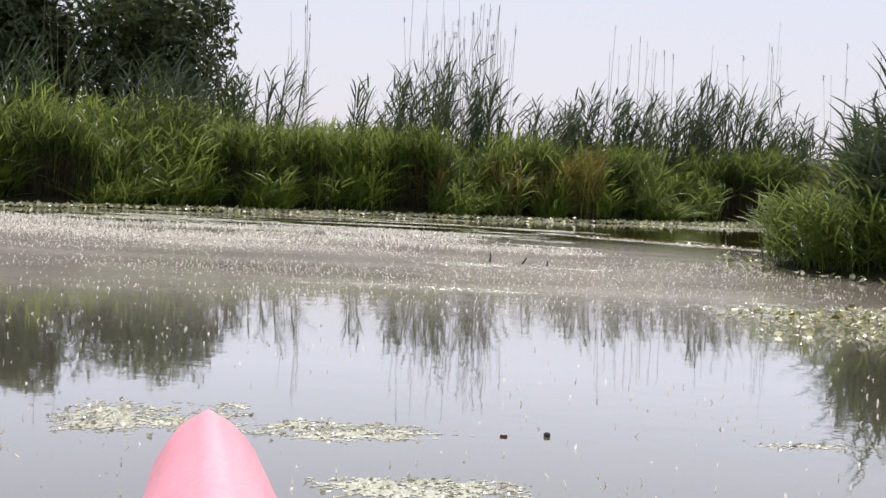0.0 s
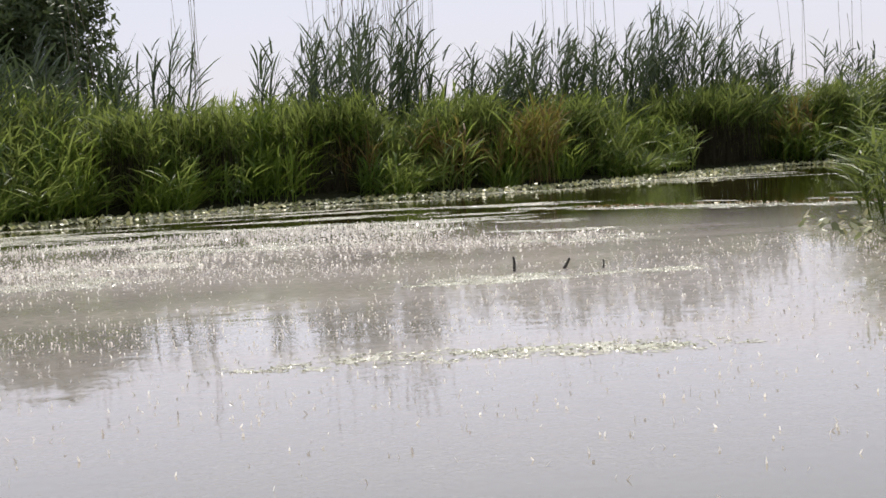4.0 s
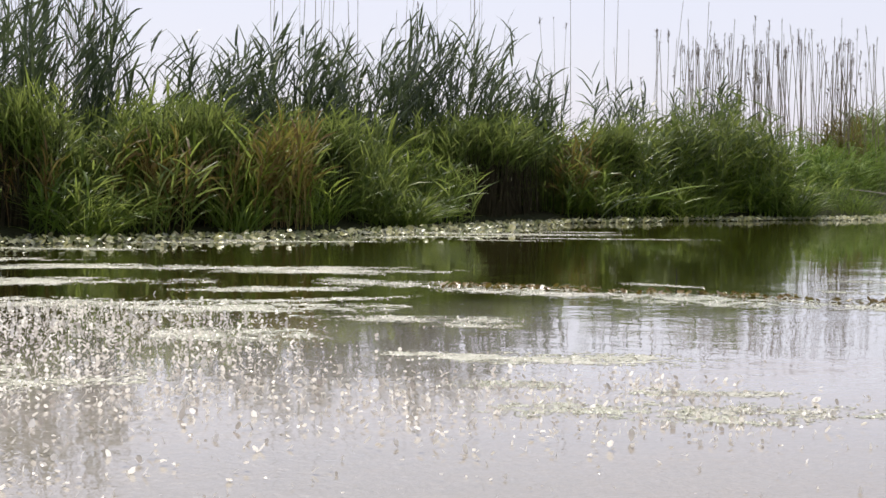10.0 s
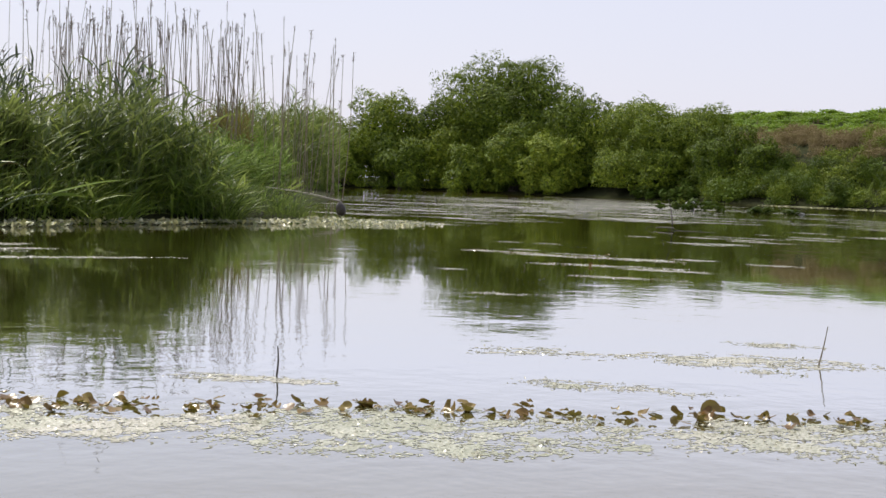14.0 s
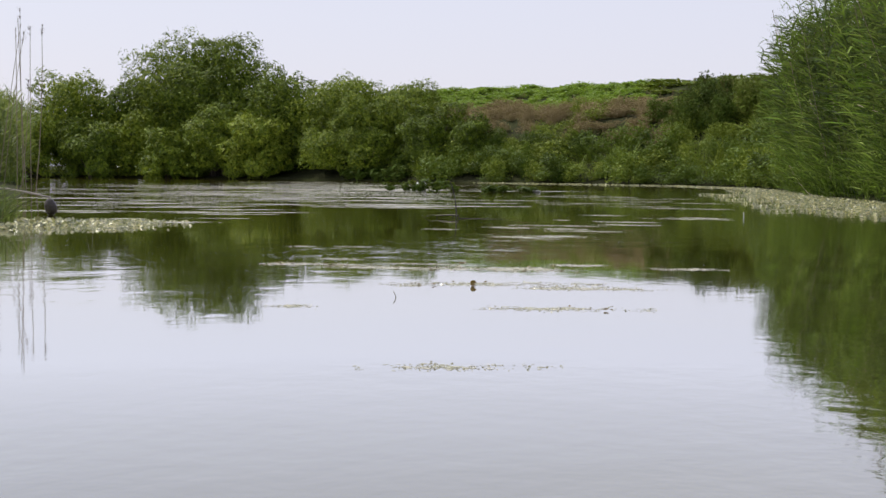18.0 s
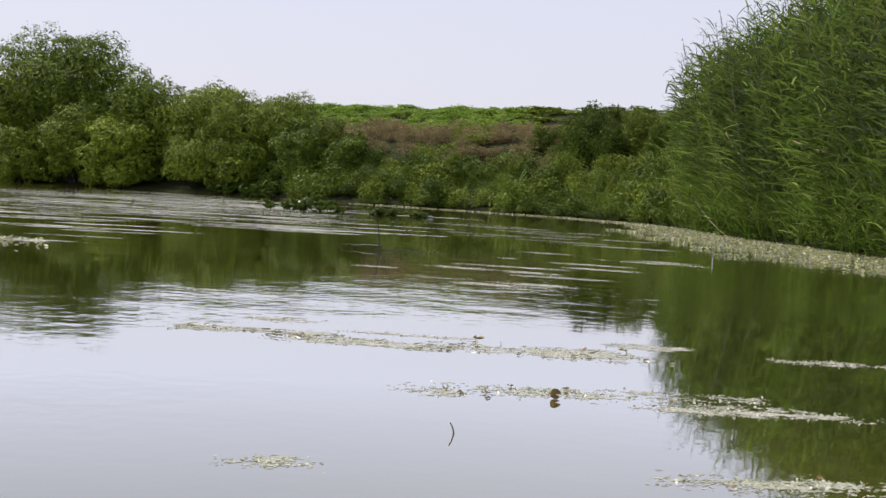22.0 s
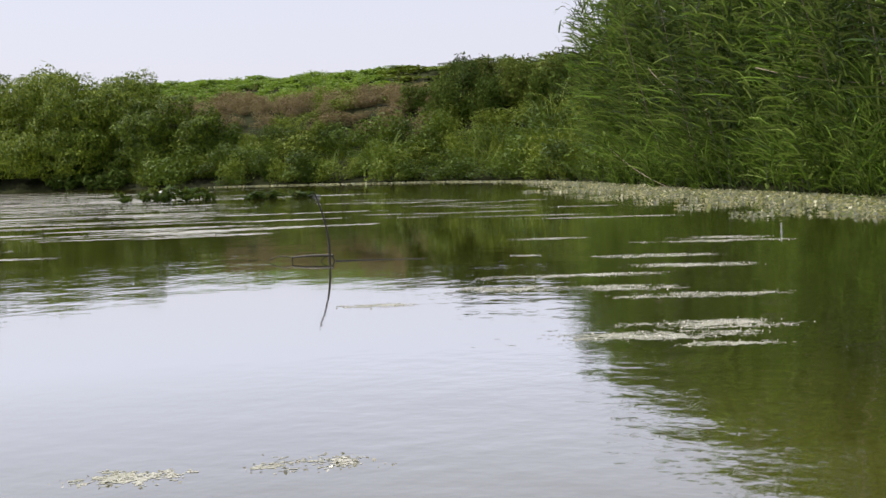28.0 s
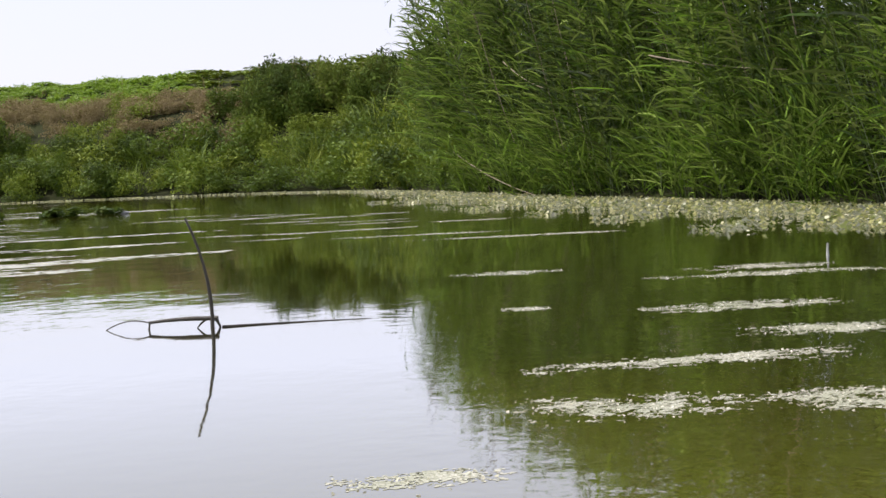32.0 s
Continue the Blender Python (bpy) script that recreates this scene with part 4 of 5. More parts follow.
# ---- marsh grass inland ----
x, y = np.meshgrid(np.arange(-26, 46, 2.0), np.arange(-20, 58, 2.0))
p = np.stack([x.ravel(), y.ravel()], -1)
p = p + rng.uniform(-0.5, 0.5, p.shape)
d = to_line(p, LAKE, True)
keep = ~in_lake(p) & (d > 1.2) & (d < 16) & (to_line(p, HILL_LINE) > 9)
stuff_of("marsh_grass", [sedge_shape(14, 0.7, (0.5, 1.0), (0.05, 0.1)) for _ in range(4)], SEDGE, rows_at(p[keep], (0.9, 1.3), (0.5, 0.9)), "rough green marsh grass behind the shores", "marsh grass")


# ---- floating leaves ----
def disc_shape(n=6):
    a = np.linspace(0, 2 * math.pi, n, endpoint=False)
    r = 1 + rng.uniform(-0.12, 0.12, n)
    v = np.c_[r * np.cos(a), r * np.sin(a), np.zeros(n)]
    v[:, 2] += rng.normal(0, 0.1, n)
    v = np.r_[v, [(0, 0, -0.1)]]
    f = np.array([(i, (i + 1) % n, n) for i in range(n)])
    return v, f


DISCS = [disc_shape() for _ in range(5)]


def floaters(points, size, tilt, lift=0.012):
    """Small floating leaves, each with its own tilt, as one (verts, faces)."""
    out = []
    pick = rng.integers(0, len(DISCS), len(points))
    for k, (v, f) in enumerate(DISCS):
        p = points[pick == k]
        m = len(p)
        if not m:
            continue
        s, a = rng.uniform(*size, m), rng.uniform(0, 2 * math.pi, m)
        tx, ty = rng.normal(0, tilt, m), rng.normal(0, tilt, m)
        x = v[None, :, 0] * np.cos(a)[:, None] - v[None, :, 1] * np.sin(a)[:, None]
        y = v[None, :, 0] * np.sin(a)[:, None] + v[None, :, 1] * np.cos(a)[:, None]
        z = v[None, :, 2] + x * tx[:, None] + y * ty[:, None]
        z = z * s[:, None] + lift + np.abs(rng.normal(0, lift, m))[:, None]
        vv = np.stack([x * s[:, None] + p[:, :1], y * s[:, None] + p[:, 1:], z], -1).reshape(-1, 3)
        out.append((vv, (f[None] + np.arange(m)[:, None, None] * len(v)).reshape(-1, 3)))
    return joined(out)


def afloat(name, points, size, tilt, mat, label, lift=0.012):
    points = points[in_lake(points)]
    return tagged(new(name, mesh_of(name, *floaters(points, size, tilt, lift), mat)), label, "floating leaves", kind="stuff")




def streaked(points, cut=0.0):
    """Thins floating leaves into drifts and streaks."""
    x, y = points.T
    f = np.sin(1.7 * x + 2.3 * np.sin(0.9 * y)) + np.sin(5.1 * y + 1.3 * np.sin(2.2 * x)) + rng.normal(0, 0.5, len(points))
    return points[f > cut]


where = np.concatenate([along(BANK, 0.003, -0.35, 0.45), streaked(along(BANK, 0.006, -0.8, 0.8), -0.2)])
where = where[(where[:, 0] < 6.5) | (to_line(where, BANK) < 0.55 + 0.2 * np.sin(3 * where[:, 0]))]
where = np.concatenate([where, along(POINT[3:], 0.02, -0.2, 0.3)])
afloat("shore_leaves", where[rng.uniform(0, 1, len(where)) < np.where(where[:, 0] > 5, 0.7, 0.45)], (0.015, 0.038), 0.5, PAD, "pale yellow-green floating leaves crowding the cove shore", 0.022)
where = np.concatenate([along(REED_LINE, 0.006, -0.4, 0.6), along(REED_LINE[2:], 0.005, -1.0, 0.9), streaked(along(REED_LINE[2:], 0.0045, -1.9, 1.0), 0.4), streaked(along(REED_LINE[2:], 0.003, -2.7, 0.9), 1.3), streaked(along(REED_LINE, 0.008, -1.4, 0.9), 0.2), along(HILL_SHORE, 0.01, -0.6, 0.6)])
afloat("shore_leaves", where, (0.011, 0.032), 0.45, PAD, "pale floating leaves below the tall reeds", 0.014)
k = rng.normal(0, 1, (2600, 2))
k = k[np.hypot(*k.T) < 1.9]
where = streaked(np.array([15.4, 31.5]) + k * np.array([0.9, 0.7]), -0.4)
afloat("shore_leaves", where, (0.012, 0.026), 0.4, PAD, "pale floating leaves round the tip of the bank")
where = np.concatenate([np.c_[rng.uniform(-7, 3.5, 7000), rng.uniform(8, 14, 7000)], np.c_[rng.uniform(-9, 2.5, 17000), rng.uniform(13.2, 18.6, 17000)], np.c_[rng.uniform(-3, 3, 1900), rng.uniform(2.5, 8, 1900)]])
drift = np.sin(0.9 * where[:, 0] + 2.1 * np.sin(0.8 * where[:, 1])) + np.sin(2.6 * where[:, 1] + 1.2 * np.sin(1.1 * where[:, 0])) + rng.normal(0, 0.8, len(where))
where = where[(drift > -0.5) & ~((where[:, 1] > 15.4) & (where[:, 0] > 0.2)) & ~((where[:, 1] > 13.8) & (where[:, 0] > 1.4))]
where = where[in_lake(where)]
# near-white colour paints sun glints onto the small plant bits
BITS = leaf_material("glint_bit", [(0.0, (0.5, 0.44, 0.38)), (0.5, (0.74, 0.69, 0.6)), (1.0, (0.9, 0.87, 0.82))], 0.5, 0.1, 30.0, plant=0.0)
m = len(where)
tips = blades(np.c_[where, np.full(m, -0.002)], rng.uniform(0, 2 * math.pi, m), rng.uniform(0.009, 0.022, m), rng.uniform(0.006, 0.011, m), rng.uniform(0.7, 1.5, m), rng.uniform(0, 0.8, m), 2)
tagged(new("floating_bits", mesh_of("floating_bits", *tips, BITS)), "tiny plant tips breaking the water in the cove, glints painted white", "floating leaves", kind="stuff")
where = where[where[:, 1] > 9.5]
where = np.r_[where, where] + rng.normal(0, 0.25, (2 * len(where), 2))
where = where[where[:, 0] < 3.0]
afloat("floating_bits", where[where[:, 1] < 14], (0.002, 0.0055), 0.65, BITS, "fine specks of water weed adrift in the cove, glints painted white", 0.004)
afloat("floating_bits", where[where[:, 1] > 14], (0.004, 0.0105), 0.65, BITS, "specks of water weed adrift in the cove, glints painted white", 0.006)
k = rng.normal(0, 0.55, (1500, 2))
k = k[np.hypot(*k.T) < 1.25]
afloat("leaf_raft", np.array([2.75, 7.8]) + k, (0.008, 0.026), 0.4, PAD, "raft of green, brown and bleached leaves off the grass point", 0.012)


def algae(x, y, wide, deep, turn, ragged=0.0, gather=None):
    """A ragged floating mat: a thin crust with holes and torn edges, and leaf bits lying on it."""
    step = max(0.009, wide / 135) if gather is None else max(0.03, wide / 64)
    nx, ny = int(wide / step) + 2, max(6, int(deep / step) + 2)
    u, v = np.meshgrid(np.linspace(-0.5, 0.5, nx), np.linspace(-0.5, 0.5, ny))
    ph = rng.uniform(0, 20, 8)
    field = 1 - 4 * (u ** 2 + v ** 2) - ragged
    for k, (fx, fy, amp) in enumerate(((6, 4, 0.45), (13, 9, 0.45), (29, 17, 0.4), (61, 23, 0.35))):
        field += amp * np.sin(u * fx + ph[k] + 2.2 * np.sin(v * fy * 0.7 + ph[k + 3])) * np.sin(v * fy + ph[k + 2] + np.sin(u * fx * 0.6))
    field += rng.normal(0, 0.45, u.shape)
    cell = (field[:-1, :-1] + field[1:, 1:]) / 2 > 0.4
    gx, gy = u * wide + rng.normal(0, 0.3 * step, u.shape), v * deep + rng.normal(0, 0.3 * step, u.shape)
    gz = 0.0005 + 0.0006 * rng.uniform(0, 1, u.shape)
    c, s = math.cos(radians(turn)), math.sin(radians(turn))
    pts = np.stack([gx * c - gy * s, gx * s + gy * c, gz], -1).reshape(-1, 3)
    ids = np.arange(nx * ny).reshape(ny, nx)
    if cell.sum() < 12:
        return
    if gather is not None:
        used, inv = np.unique(np.stack([ids[:-1, :-1], ids[:-1, 1:], ids[1:, 1:], ids[1:, :-1]], -1)[cell], return_inverse=True)
        gather.append((pts[used] + np.array([x, y, 0]), inv.reshape(-1, 4)))
        return
    mark = np.where(cell, np.arange(1, cell.size + 1).reshape(cell.shape), 0)
    for _ in range(60):
        m = np.pad(mark, 1)
        grown = np.where(cell, np.maximum.reduce([m[1:-1, 1:-1], m[:-2, 1:-1], m[2:, 1:-1], m[1:-1, :-2], m[1:-1, 2:]]), 0)
        if (grown == mark).all():
            break
        mark = grown
    main = mark == np.argmax(np.bincount(mark[cell]))
    faces = np.stack([ids[:-1, :-1], ids[:-1, 1:], ids[1:, 1:], ids[1:, :-1]], -1)
    q = faces[cell]
    used, inv = np.unique(faces[main], return_inverse=True)
    ob = new("algae_mat", mesh_of("algae_mat", pts[used], inv.reshape(-1, 4), MAT, True))
    ob.location = (x, y, 0)
    if (cell & ~main).sum() > 3:
        used, inv = np.unique(faces[cell & ~main], return_inverse=True)
        part("torn_crust", mesh_of("torn_crust", pts[used], inv.reshape(-1, 4), MAT, True), ob)["kind"] = "stuff"
    near = min(1.0, 6.0 / (1 + 0.25 * math.hypot(x, y - 12)))
    n = int(min(520, 700 * wide * deep * near + 20))
    on = pts[rng.choice(q[:, 0], n)][:, :2] + rng.normal(0, 0.03, (n, 2))
    part("leaf_litter", mesh_of("leaf_litter", *floaters(on, (0.004, 0.009) if x < 3 and y < 14 else (0.0025, 0.0065), 0.35, 0.001), CRUMB), ob)["kind"] = "stuff"
    tagged(ob, "ragged pale green floating mat of algae and leaf bits", "algae mat", "floating algae mats")


COVE_MATS = [(-1.5, 16.0, 2.2, 1.1, -8), (-3.0, 17.4, 2.6, 1.0, -6), (-1.3, 18.8, 2.4, 0.9, -8), (0.3, 18.2, 2.0, 0.6, -12), (-3.5, 19.5, 3.0, 0.9, -5),
    (-4.4, 15.4, 2.2, 1.0, -4), (-2.4, 14.6, 1.6, 0.8, -4)]
NEAR_MATS = [(-0.91, 4.05, 0.7, 0.6, 8), (-0.36, 3.95, 0.9, 0.3, 4), (-0.06, 3.25, 0.6, 0.3, 2), (1.14, 4.05, 0.4, 0.1, 5), (-0.2, 9.25, 2.2, 0.4, -4),
    (0.43, 11.95, 2, 0.6, -4), (-2.36, 13.35, 1.2, 1, -6), (2.39, 8.55, 1.8, 1.4, 10), (1.42, 20.95, 2.4, 0.9, -20), (0.99, 17.45, 1.1, 0.35, -22),
    (1.28, 17.05, 0.5, 0.25, -22), (0.08, 16.95, 1, 0.6, -22), (1.17, 15.85, 1.6, 0.4, -22), (0.76, 15.25, 0.5, 0.2, -24)]
LILY_MATS = [(1.38, 14.87, 0.7, 0.2, -24), (1.08, 14.57, 1.4, 0.45, -24), (1.68, 19.57, 1.3, 0.6, -42), (2.38, 18.77, 1.3, 0.8, -46), (3.18, 17.97, 1.3, 0.85, -48),
    (3.98, 17.27, 1.3, 0.7, -48), (1.48, 17.27, 0.4, 0.3, -44), (5.38, 18.47, 2, 0.6, -54), (3.38, 19.07, 0.7, 0.2, -52), (6.18, 18.57, 0.5, 0.25, -52),
    (4.38, 18.17, 0.9, 0.25, -60), (5.28, 18.07, 0.3, 0.2, -62), (-0.62, 20.27, 2.4, 0.8, -10)]
MID_MATS = [(10.55, 22.88, 1.5, 0.35, -58), (7.15, 21.18, 0.8, 0.2, -58), (8.65, 23.08, 0.3, 0.2, -60), (9.35, 21.78, 1, 0.3, -60), (11.25, 25.08, 0.4, 0.25, -68),
    (10.15, 23.28, 0.4, 0.2, -68), (10.55, 22.28, 1.4, 0.35, -68), (12.45, 23.18, 0.5, 0.3, -68), (12.55, 22.28, 0.6, 0.3, -68),
    (11.35, 24.88, 0.9, 0.3, -70), (11.35, 24.28, 1, 0.35, -70), (11.75, 23.48, 1.2, 0.6, -70), (11.95, 25.08, 0.5, 0.2, -70),
    (11.85, 24.28, 0.8, 0.12, -70), (13.25, 26.45, 0.35, 0.2, -72)]
LATE_MATS = [(17.93, 25.62, 1.1, 0.35, -74), (16.57, 25.42, 0.9, 0.35, -74), (15.93, 25.22, 0.5, 0.15, -72), (20.98, 26.42, 1, 0.4, -74),
    (19.19, 26.62, 1.4, 0.3, -72), (13.52, 26.02, 0.4, 0.25, -72), (16.14, 25.62, 1, 0.3, -76), (23.29, 26.22, 1, 0.4, -76),
    (18.24, 26.82, 0.8, 0.45, -79), (18.35, 26.12, 0.7, 0.4, -79), (17.3, 27.32, 0.5, 0.2, -79), (20.03, 26.02, 1, 0.4, -79),
    (23.39, 27.92, 0.8, 0.4, -79), (22.76, 26.22, 1.5, 0.4, -79), (21.08, 27.52, 0.3, 0.2, -79)]


def far_drift():
    """A thin drift far out, where the water darkens below the willows."""
    k, m = rng.uniform(0, 1), rng.uniform(0, 1)
    return 24 + 37 * m + (k - 0.5) * 9 * m, 33.5 + 26 * m + (k - 0.5) * (3 + 14 * m), rng.uniform(1.5, 4.0) * (0.7 + m), rng.uniform(0.2, 0.45) * (0.8 + m), rng.normal(-58, 5)


for row in COVE_MATS + NEAR_MATS + LILY_MATS + LATE_MATS:
    algae(*row, 0.5 if 4.2 < row[0] < 7 or 13 < row[0] < 14 else 0.25)
for row in MID_MATS:
    algae(*row, 0.25 if row[0] > 11 else 0.5)
for _ in range(26):
    algae(rng.uniform(-6, 1.2), rng.uniform(18.5, 24.4), rng.uniform(1.2, 3.2), rng.uniform(0.2, 0.5), rng.normal(-8, 7), 0.15)
for _ in range(14):
    algae(rng.uniform(0.5, 6.5), rng.uniform(25, 27.8), rng.uniform(1.2, 3.0), rng.uniform(0.2, 0.45), rng.normal(-18, 7), 0.15)
far_off = []
for _ in range(40):
    k = rng.uniform(0.25, 1)
    algae(18 + 32 * k + rng.normal(0, 3), 31 + 20 * k + rng.normal(0, 4), rng.uniform(1.2, 3.5) * (1 + k), rng.uniform(0.25, 0.6) * (1 + k), rng.normal(-62, 8), 0.2, far_off)
for _ in range(105):
    algae(*far_drift(), 0.05, far_off)
for _ in range(200):
    k = rng.uniform(0, 1) ** 0.8
    algae(16 + 34 * k + rng.normal(0, 0.8 + 4 * k), 31 + 27 * k + rng.normal(0, 0.8 + 3 * k), rng.uniform(1.5, 4.5) * min(1, 0.3 + 1.5 * k), rng.uniform(0.14, 0.4), rng.normal(-55, 5), -0.05, far_off)
tagged(new("algae_streaks", mesh_of("algae_streaks", *joined(far_off), MAT, True)), "thin pale streaks of algae far out on the water", "algae mat", kind="stuff")
for _ in range(16):
    k = rng.uniform(0, 1)
    algae(25.5 + 15 * k + rng.normal(0, 1.2), 28.6 + 5.5 * k + rng.normal(0, 1.2), rng.uniform(0.8, 2.4), rng.uniform(0.15, 0.4), rng.normal(-74, 5), 0.2)


def lily_shape(cup, curl):
    n = 14
    a = np.linspace(0.25, 2 * math.pi - 0.25, n)
    rim = np.c_[np.cos(a), np.sin(a), cup + curl * np.sin(2.5 * a + rng.uniform(0, 6)) + rng.normal(0, 0.04, n)]
    mid = np.c_[0.55 * np.cos(a), 0.55 * np.sin(a), 0.35 * cup + 0.3 * curl * np.sin(2.5 * a + 1)]
    v = np.r_[rim, mid, [(0.05, 0, 0)]]
    f4 = np.array([(i, i + 1, n + i + 1, n + i) for i in range(n - 1)])
    f3 = np.array([(n + i, n + i + 1, 2 * n) for i in range(n - 1)])
    return v, [f4, f3]


lilies = [mesh_of("lily_leaf", *lily_shape(c, k), LILY, True) for c, k in ((0.05, 0.05), (0.2, 0.2), (0.3, 0.3), (0.1, 0.3), (0.4, 0.2))]


def lily(x, y, size, tilt=0.15, z=0.03):
    ob = new("lily_leaf", lilies[rng.integers(0, 5)])
    ob.location, ob.scale = (x, y, z), (size, size, size)
    ob.rotation_euler = (rng.normal(0, tilt), rng.normal(0, tilt), rng.uniform(0, 6.28))
    tagged(ob, "curled brown-green water lily leaf on a floating mat", "lily leaf", "water lily leaves")
    return ob


LILY_ROW = np.array([(1.88, 19.46), (2.18, 19.22), (2.54, 18.96), (3.21, 18.46), (3.56, 18.06), (3.89, 17.74), (4.19, 17.56), (4.58, 17.06), (4.98, 16.76)])
for k in range(235):
    x = rng.uniform(1.9, 4.95)
    y = np.interp(x, LILY_ROW[:, 0], LILY_ROW[:, 1])
    lily(x + rng.normal(0, 0.05), y + rng.normal(0, 0.1), rng.uniform(0.01, 0.028), 0.3, 0.007)
for k in range(24):
    lily(rng.normal(2.6, 0.4), rng.normal(8.1, 0.45), rng.uniform(0.018, 0.04), 0.18, 0.014)
for k in range(44):
    x, y, wide, deep, turn = MID_MATS[rng.choice([0, 3, 5, 6, 9, 10, 11])]
    along_mat, across_mat = rng.uniform(-0.45, 0.45) * wide, rng.uniform(-0.4, 0.4) * deep
    c, q = math.cos(radians(turn)), math.sin(radians(turn))
    lily(x + along_mat * c - across_mat * q, y + along_mat * q + across_mat * c, rng.uniform(0.005, 0.014), 0.2, 0.006)
slivers = []
for k in (9, 10, 11):
    x, y, wide, deep, turn = MID_MATS[k]
    m, c, q = 60, math.cos(radians(turn)), math.sin(radians(turn))
    u, w = rng.uniform(-0.5, 0.5, m) * wide, rng.normal(0, 0.22, m) * deep
    roots = np.c_[x + u * c - w * q, y + u * q + w * c, rng.uniform(0.002, 0.006, m)]
    slivers.append(blades(roots, rng.normal(radians(turn), 1.0, m), rng.uniform(0.015, 0.06, m), rng.uniform(0.004, 0.009, m), rng.uniform(0.0, 0.2, m), rng.uniform(0.1, 0.5, m), 3))
tagged(new("drifting_blades", mesh_of("drifting_blades", *joined(slivers), LITTER)), "dead brown and pale leaf blades drifting on an algae mat", "floating leaves", kind="stuff")
for x, y, r, tilt in ((11.9, 23.9, 0.028, 0.08), (12.08, 23.2, 0.022, 0.06)):
    lily(x, y, r, tilt, 0.012)
for x, y, r, lean in ((10.34, 22.91, 0.02, 1.25), (4.16, 17.62, 0.035, 1.1)):
    ob = lily(x, y, r, 0.0, 0.016)
    ob.rotation_euler = (lean, 0.3, -1.1)


# ---- twigs, a fallen branch and what else floats ----
def tube(points, r0, r1, mat, name, sides=6):
    """A bent, tapering stick through the points."""
    p = np.array(points, float)
    n = len(p)
    d = np.gradient(p, axis=0)
    d /= np.linalg.norm(d, axis=1)[:, None]
    side = np.cross(d, (0.3, 0.2, 1.0))
    side /= np.linalg.norm(side, axis=1)[:, None] + 1e-9
    up = np.cross(side, d)
    r = np.linspace(r0, r1, n) * (1 + rng.normal(0, 0.08, n))
    a = np.linspace(0, 2 * math.pi, sides, endpoint=False)
    v = p[:, None] + r[:, None, None] * (np.cos(a)[None, :, None] * side[:, None] + np.sin(a)[None, :, None] * up[:, None])
    ids = np.arange(n * sides).reshape(n, sides)
    q = np.stack([ids[:-1], np.roll(ids[:-1], -1, 1), np.roll(ids[1:], -1, 1), ids[1:]], -1).reshape(-1, 4)
    return mesh_of(name, v.reshape(-1, 3), q, mat, True)


def arc(a, b, lift, n=9):
    a, b = np.array(a, float), np.array(b, float)
    s = np.linspace(0, 1, n)[:, None]
    return a + (b - a) * s + np.array(lift) * 4 * s * (1 - s)


twig = new("bent_twig")
twig.location = (20.6, 29.03, 0)
part("upright_stem", tube(arc((0, 0.03, -0.1), (0.02, 0.14, 0.56), (0, -0.05, 0)), 0.011, 0.006, WET_WOOD, "upright_stem"), twig)
part("arched_stem", tube(arc((0, 0.36, 0.035), (0.03, 0.0, 0.045), (0, 0, 0.008)), 0.008, 0.013, WET_WOOD, "arched_stem"), twig)
part("leg", tube(arc((0, 0.375, -0.04), (0, 0.355, 0.037), (0, -0.004, 0), 5), 0.005, 0.006, WET_WOOD, "leg"), twig)
part("leg", tube(arc((0.03, -0.02, -0.04), (0.03, 0.02, 0.058), (0, -0.008, 0), 5), 0.006, 0.007, WET_WOOD, "leg"), twig)
part("leg", tube(arc((0.02, 0.12, -0.02), (0.03, 0.02, 0.056), (0, 0.01, 0.012), 6), 0.004, 0.006, WET_WOOD, "leg"), twig)
part("loop", tube(arc((0, 0.36, 0.036), (0.02, 0.62, -0.012), (0, 0.0, 0.03)), 0.004, 0.003, WET_WOOD, "loop"), twig)
part("trailing_stem", tube(arc((0.03, -0.02, 0.004), (0.25, -0.75, -0.001), (0.02, 0, 0.0)), 0.006, 0.003, WET_WOOD, "trailing_stem"), twig)
tagged(twig, "thin dark bent twig standing out of the water", "twig")

branch = new("fallen_branch")
branch.location = (17.7, 34.6, 0)
part("pole", tube(arc((-1.25, 0.75, 0.5), (0, 0, 0.27), (0, 0, 0.03)), 0.011, 0.018, PALE_WOOD, "pole"), branch)
bm = bmesh.new()
bmesh.ops.create_icosphere(bm, subdivisions=2, radius=0.1)
for v in bm.verts:
    v.co *= 1 + 0.3 * noise.noise(v.co * 9)
    v.co.z = v.co.z * 1.35 + 0.13
part("knot", from_bm("knot", bm, WET_WOOD), branch)
tagged(branch, "bleached fallen branch with a dark knotted end in the water", "branch")


def lump_of(name, x, y, size, mat, label, category):
    b = bmesh.new()
    bmesh.ops.create_icosphere(b, subdivisions=3, radius=1.0)
    for v in b.verts:
        v.co *= 1 + 0.25 * noise.noise(v.co * 2.3 + Vector((x, y, 0)))
        v.co = Vector((v.co.x * size[0], v.co.y * size[1], v.co.z * size[2] + 0.6 * size[2]))
    ob = new(name, from_bm(name, b, mat))
    ob.location = (x, y, 0)
    return tagged(ob, label, category)


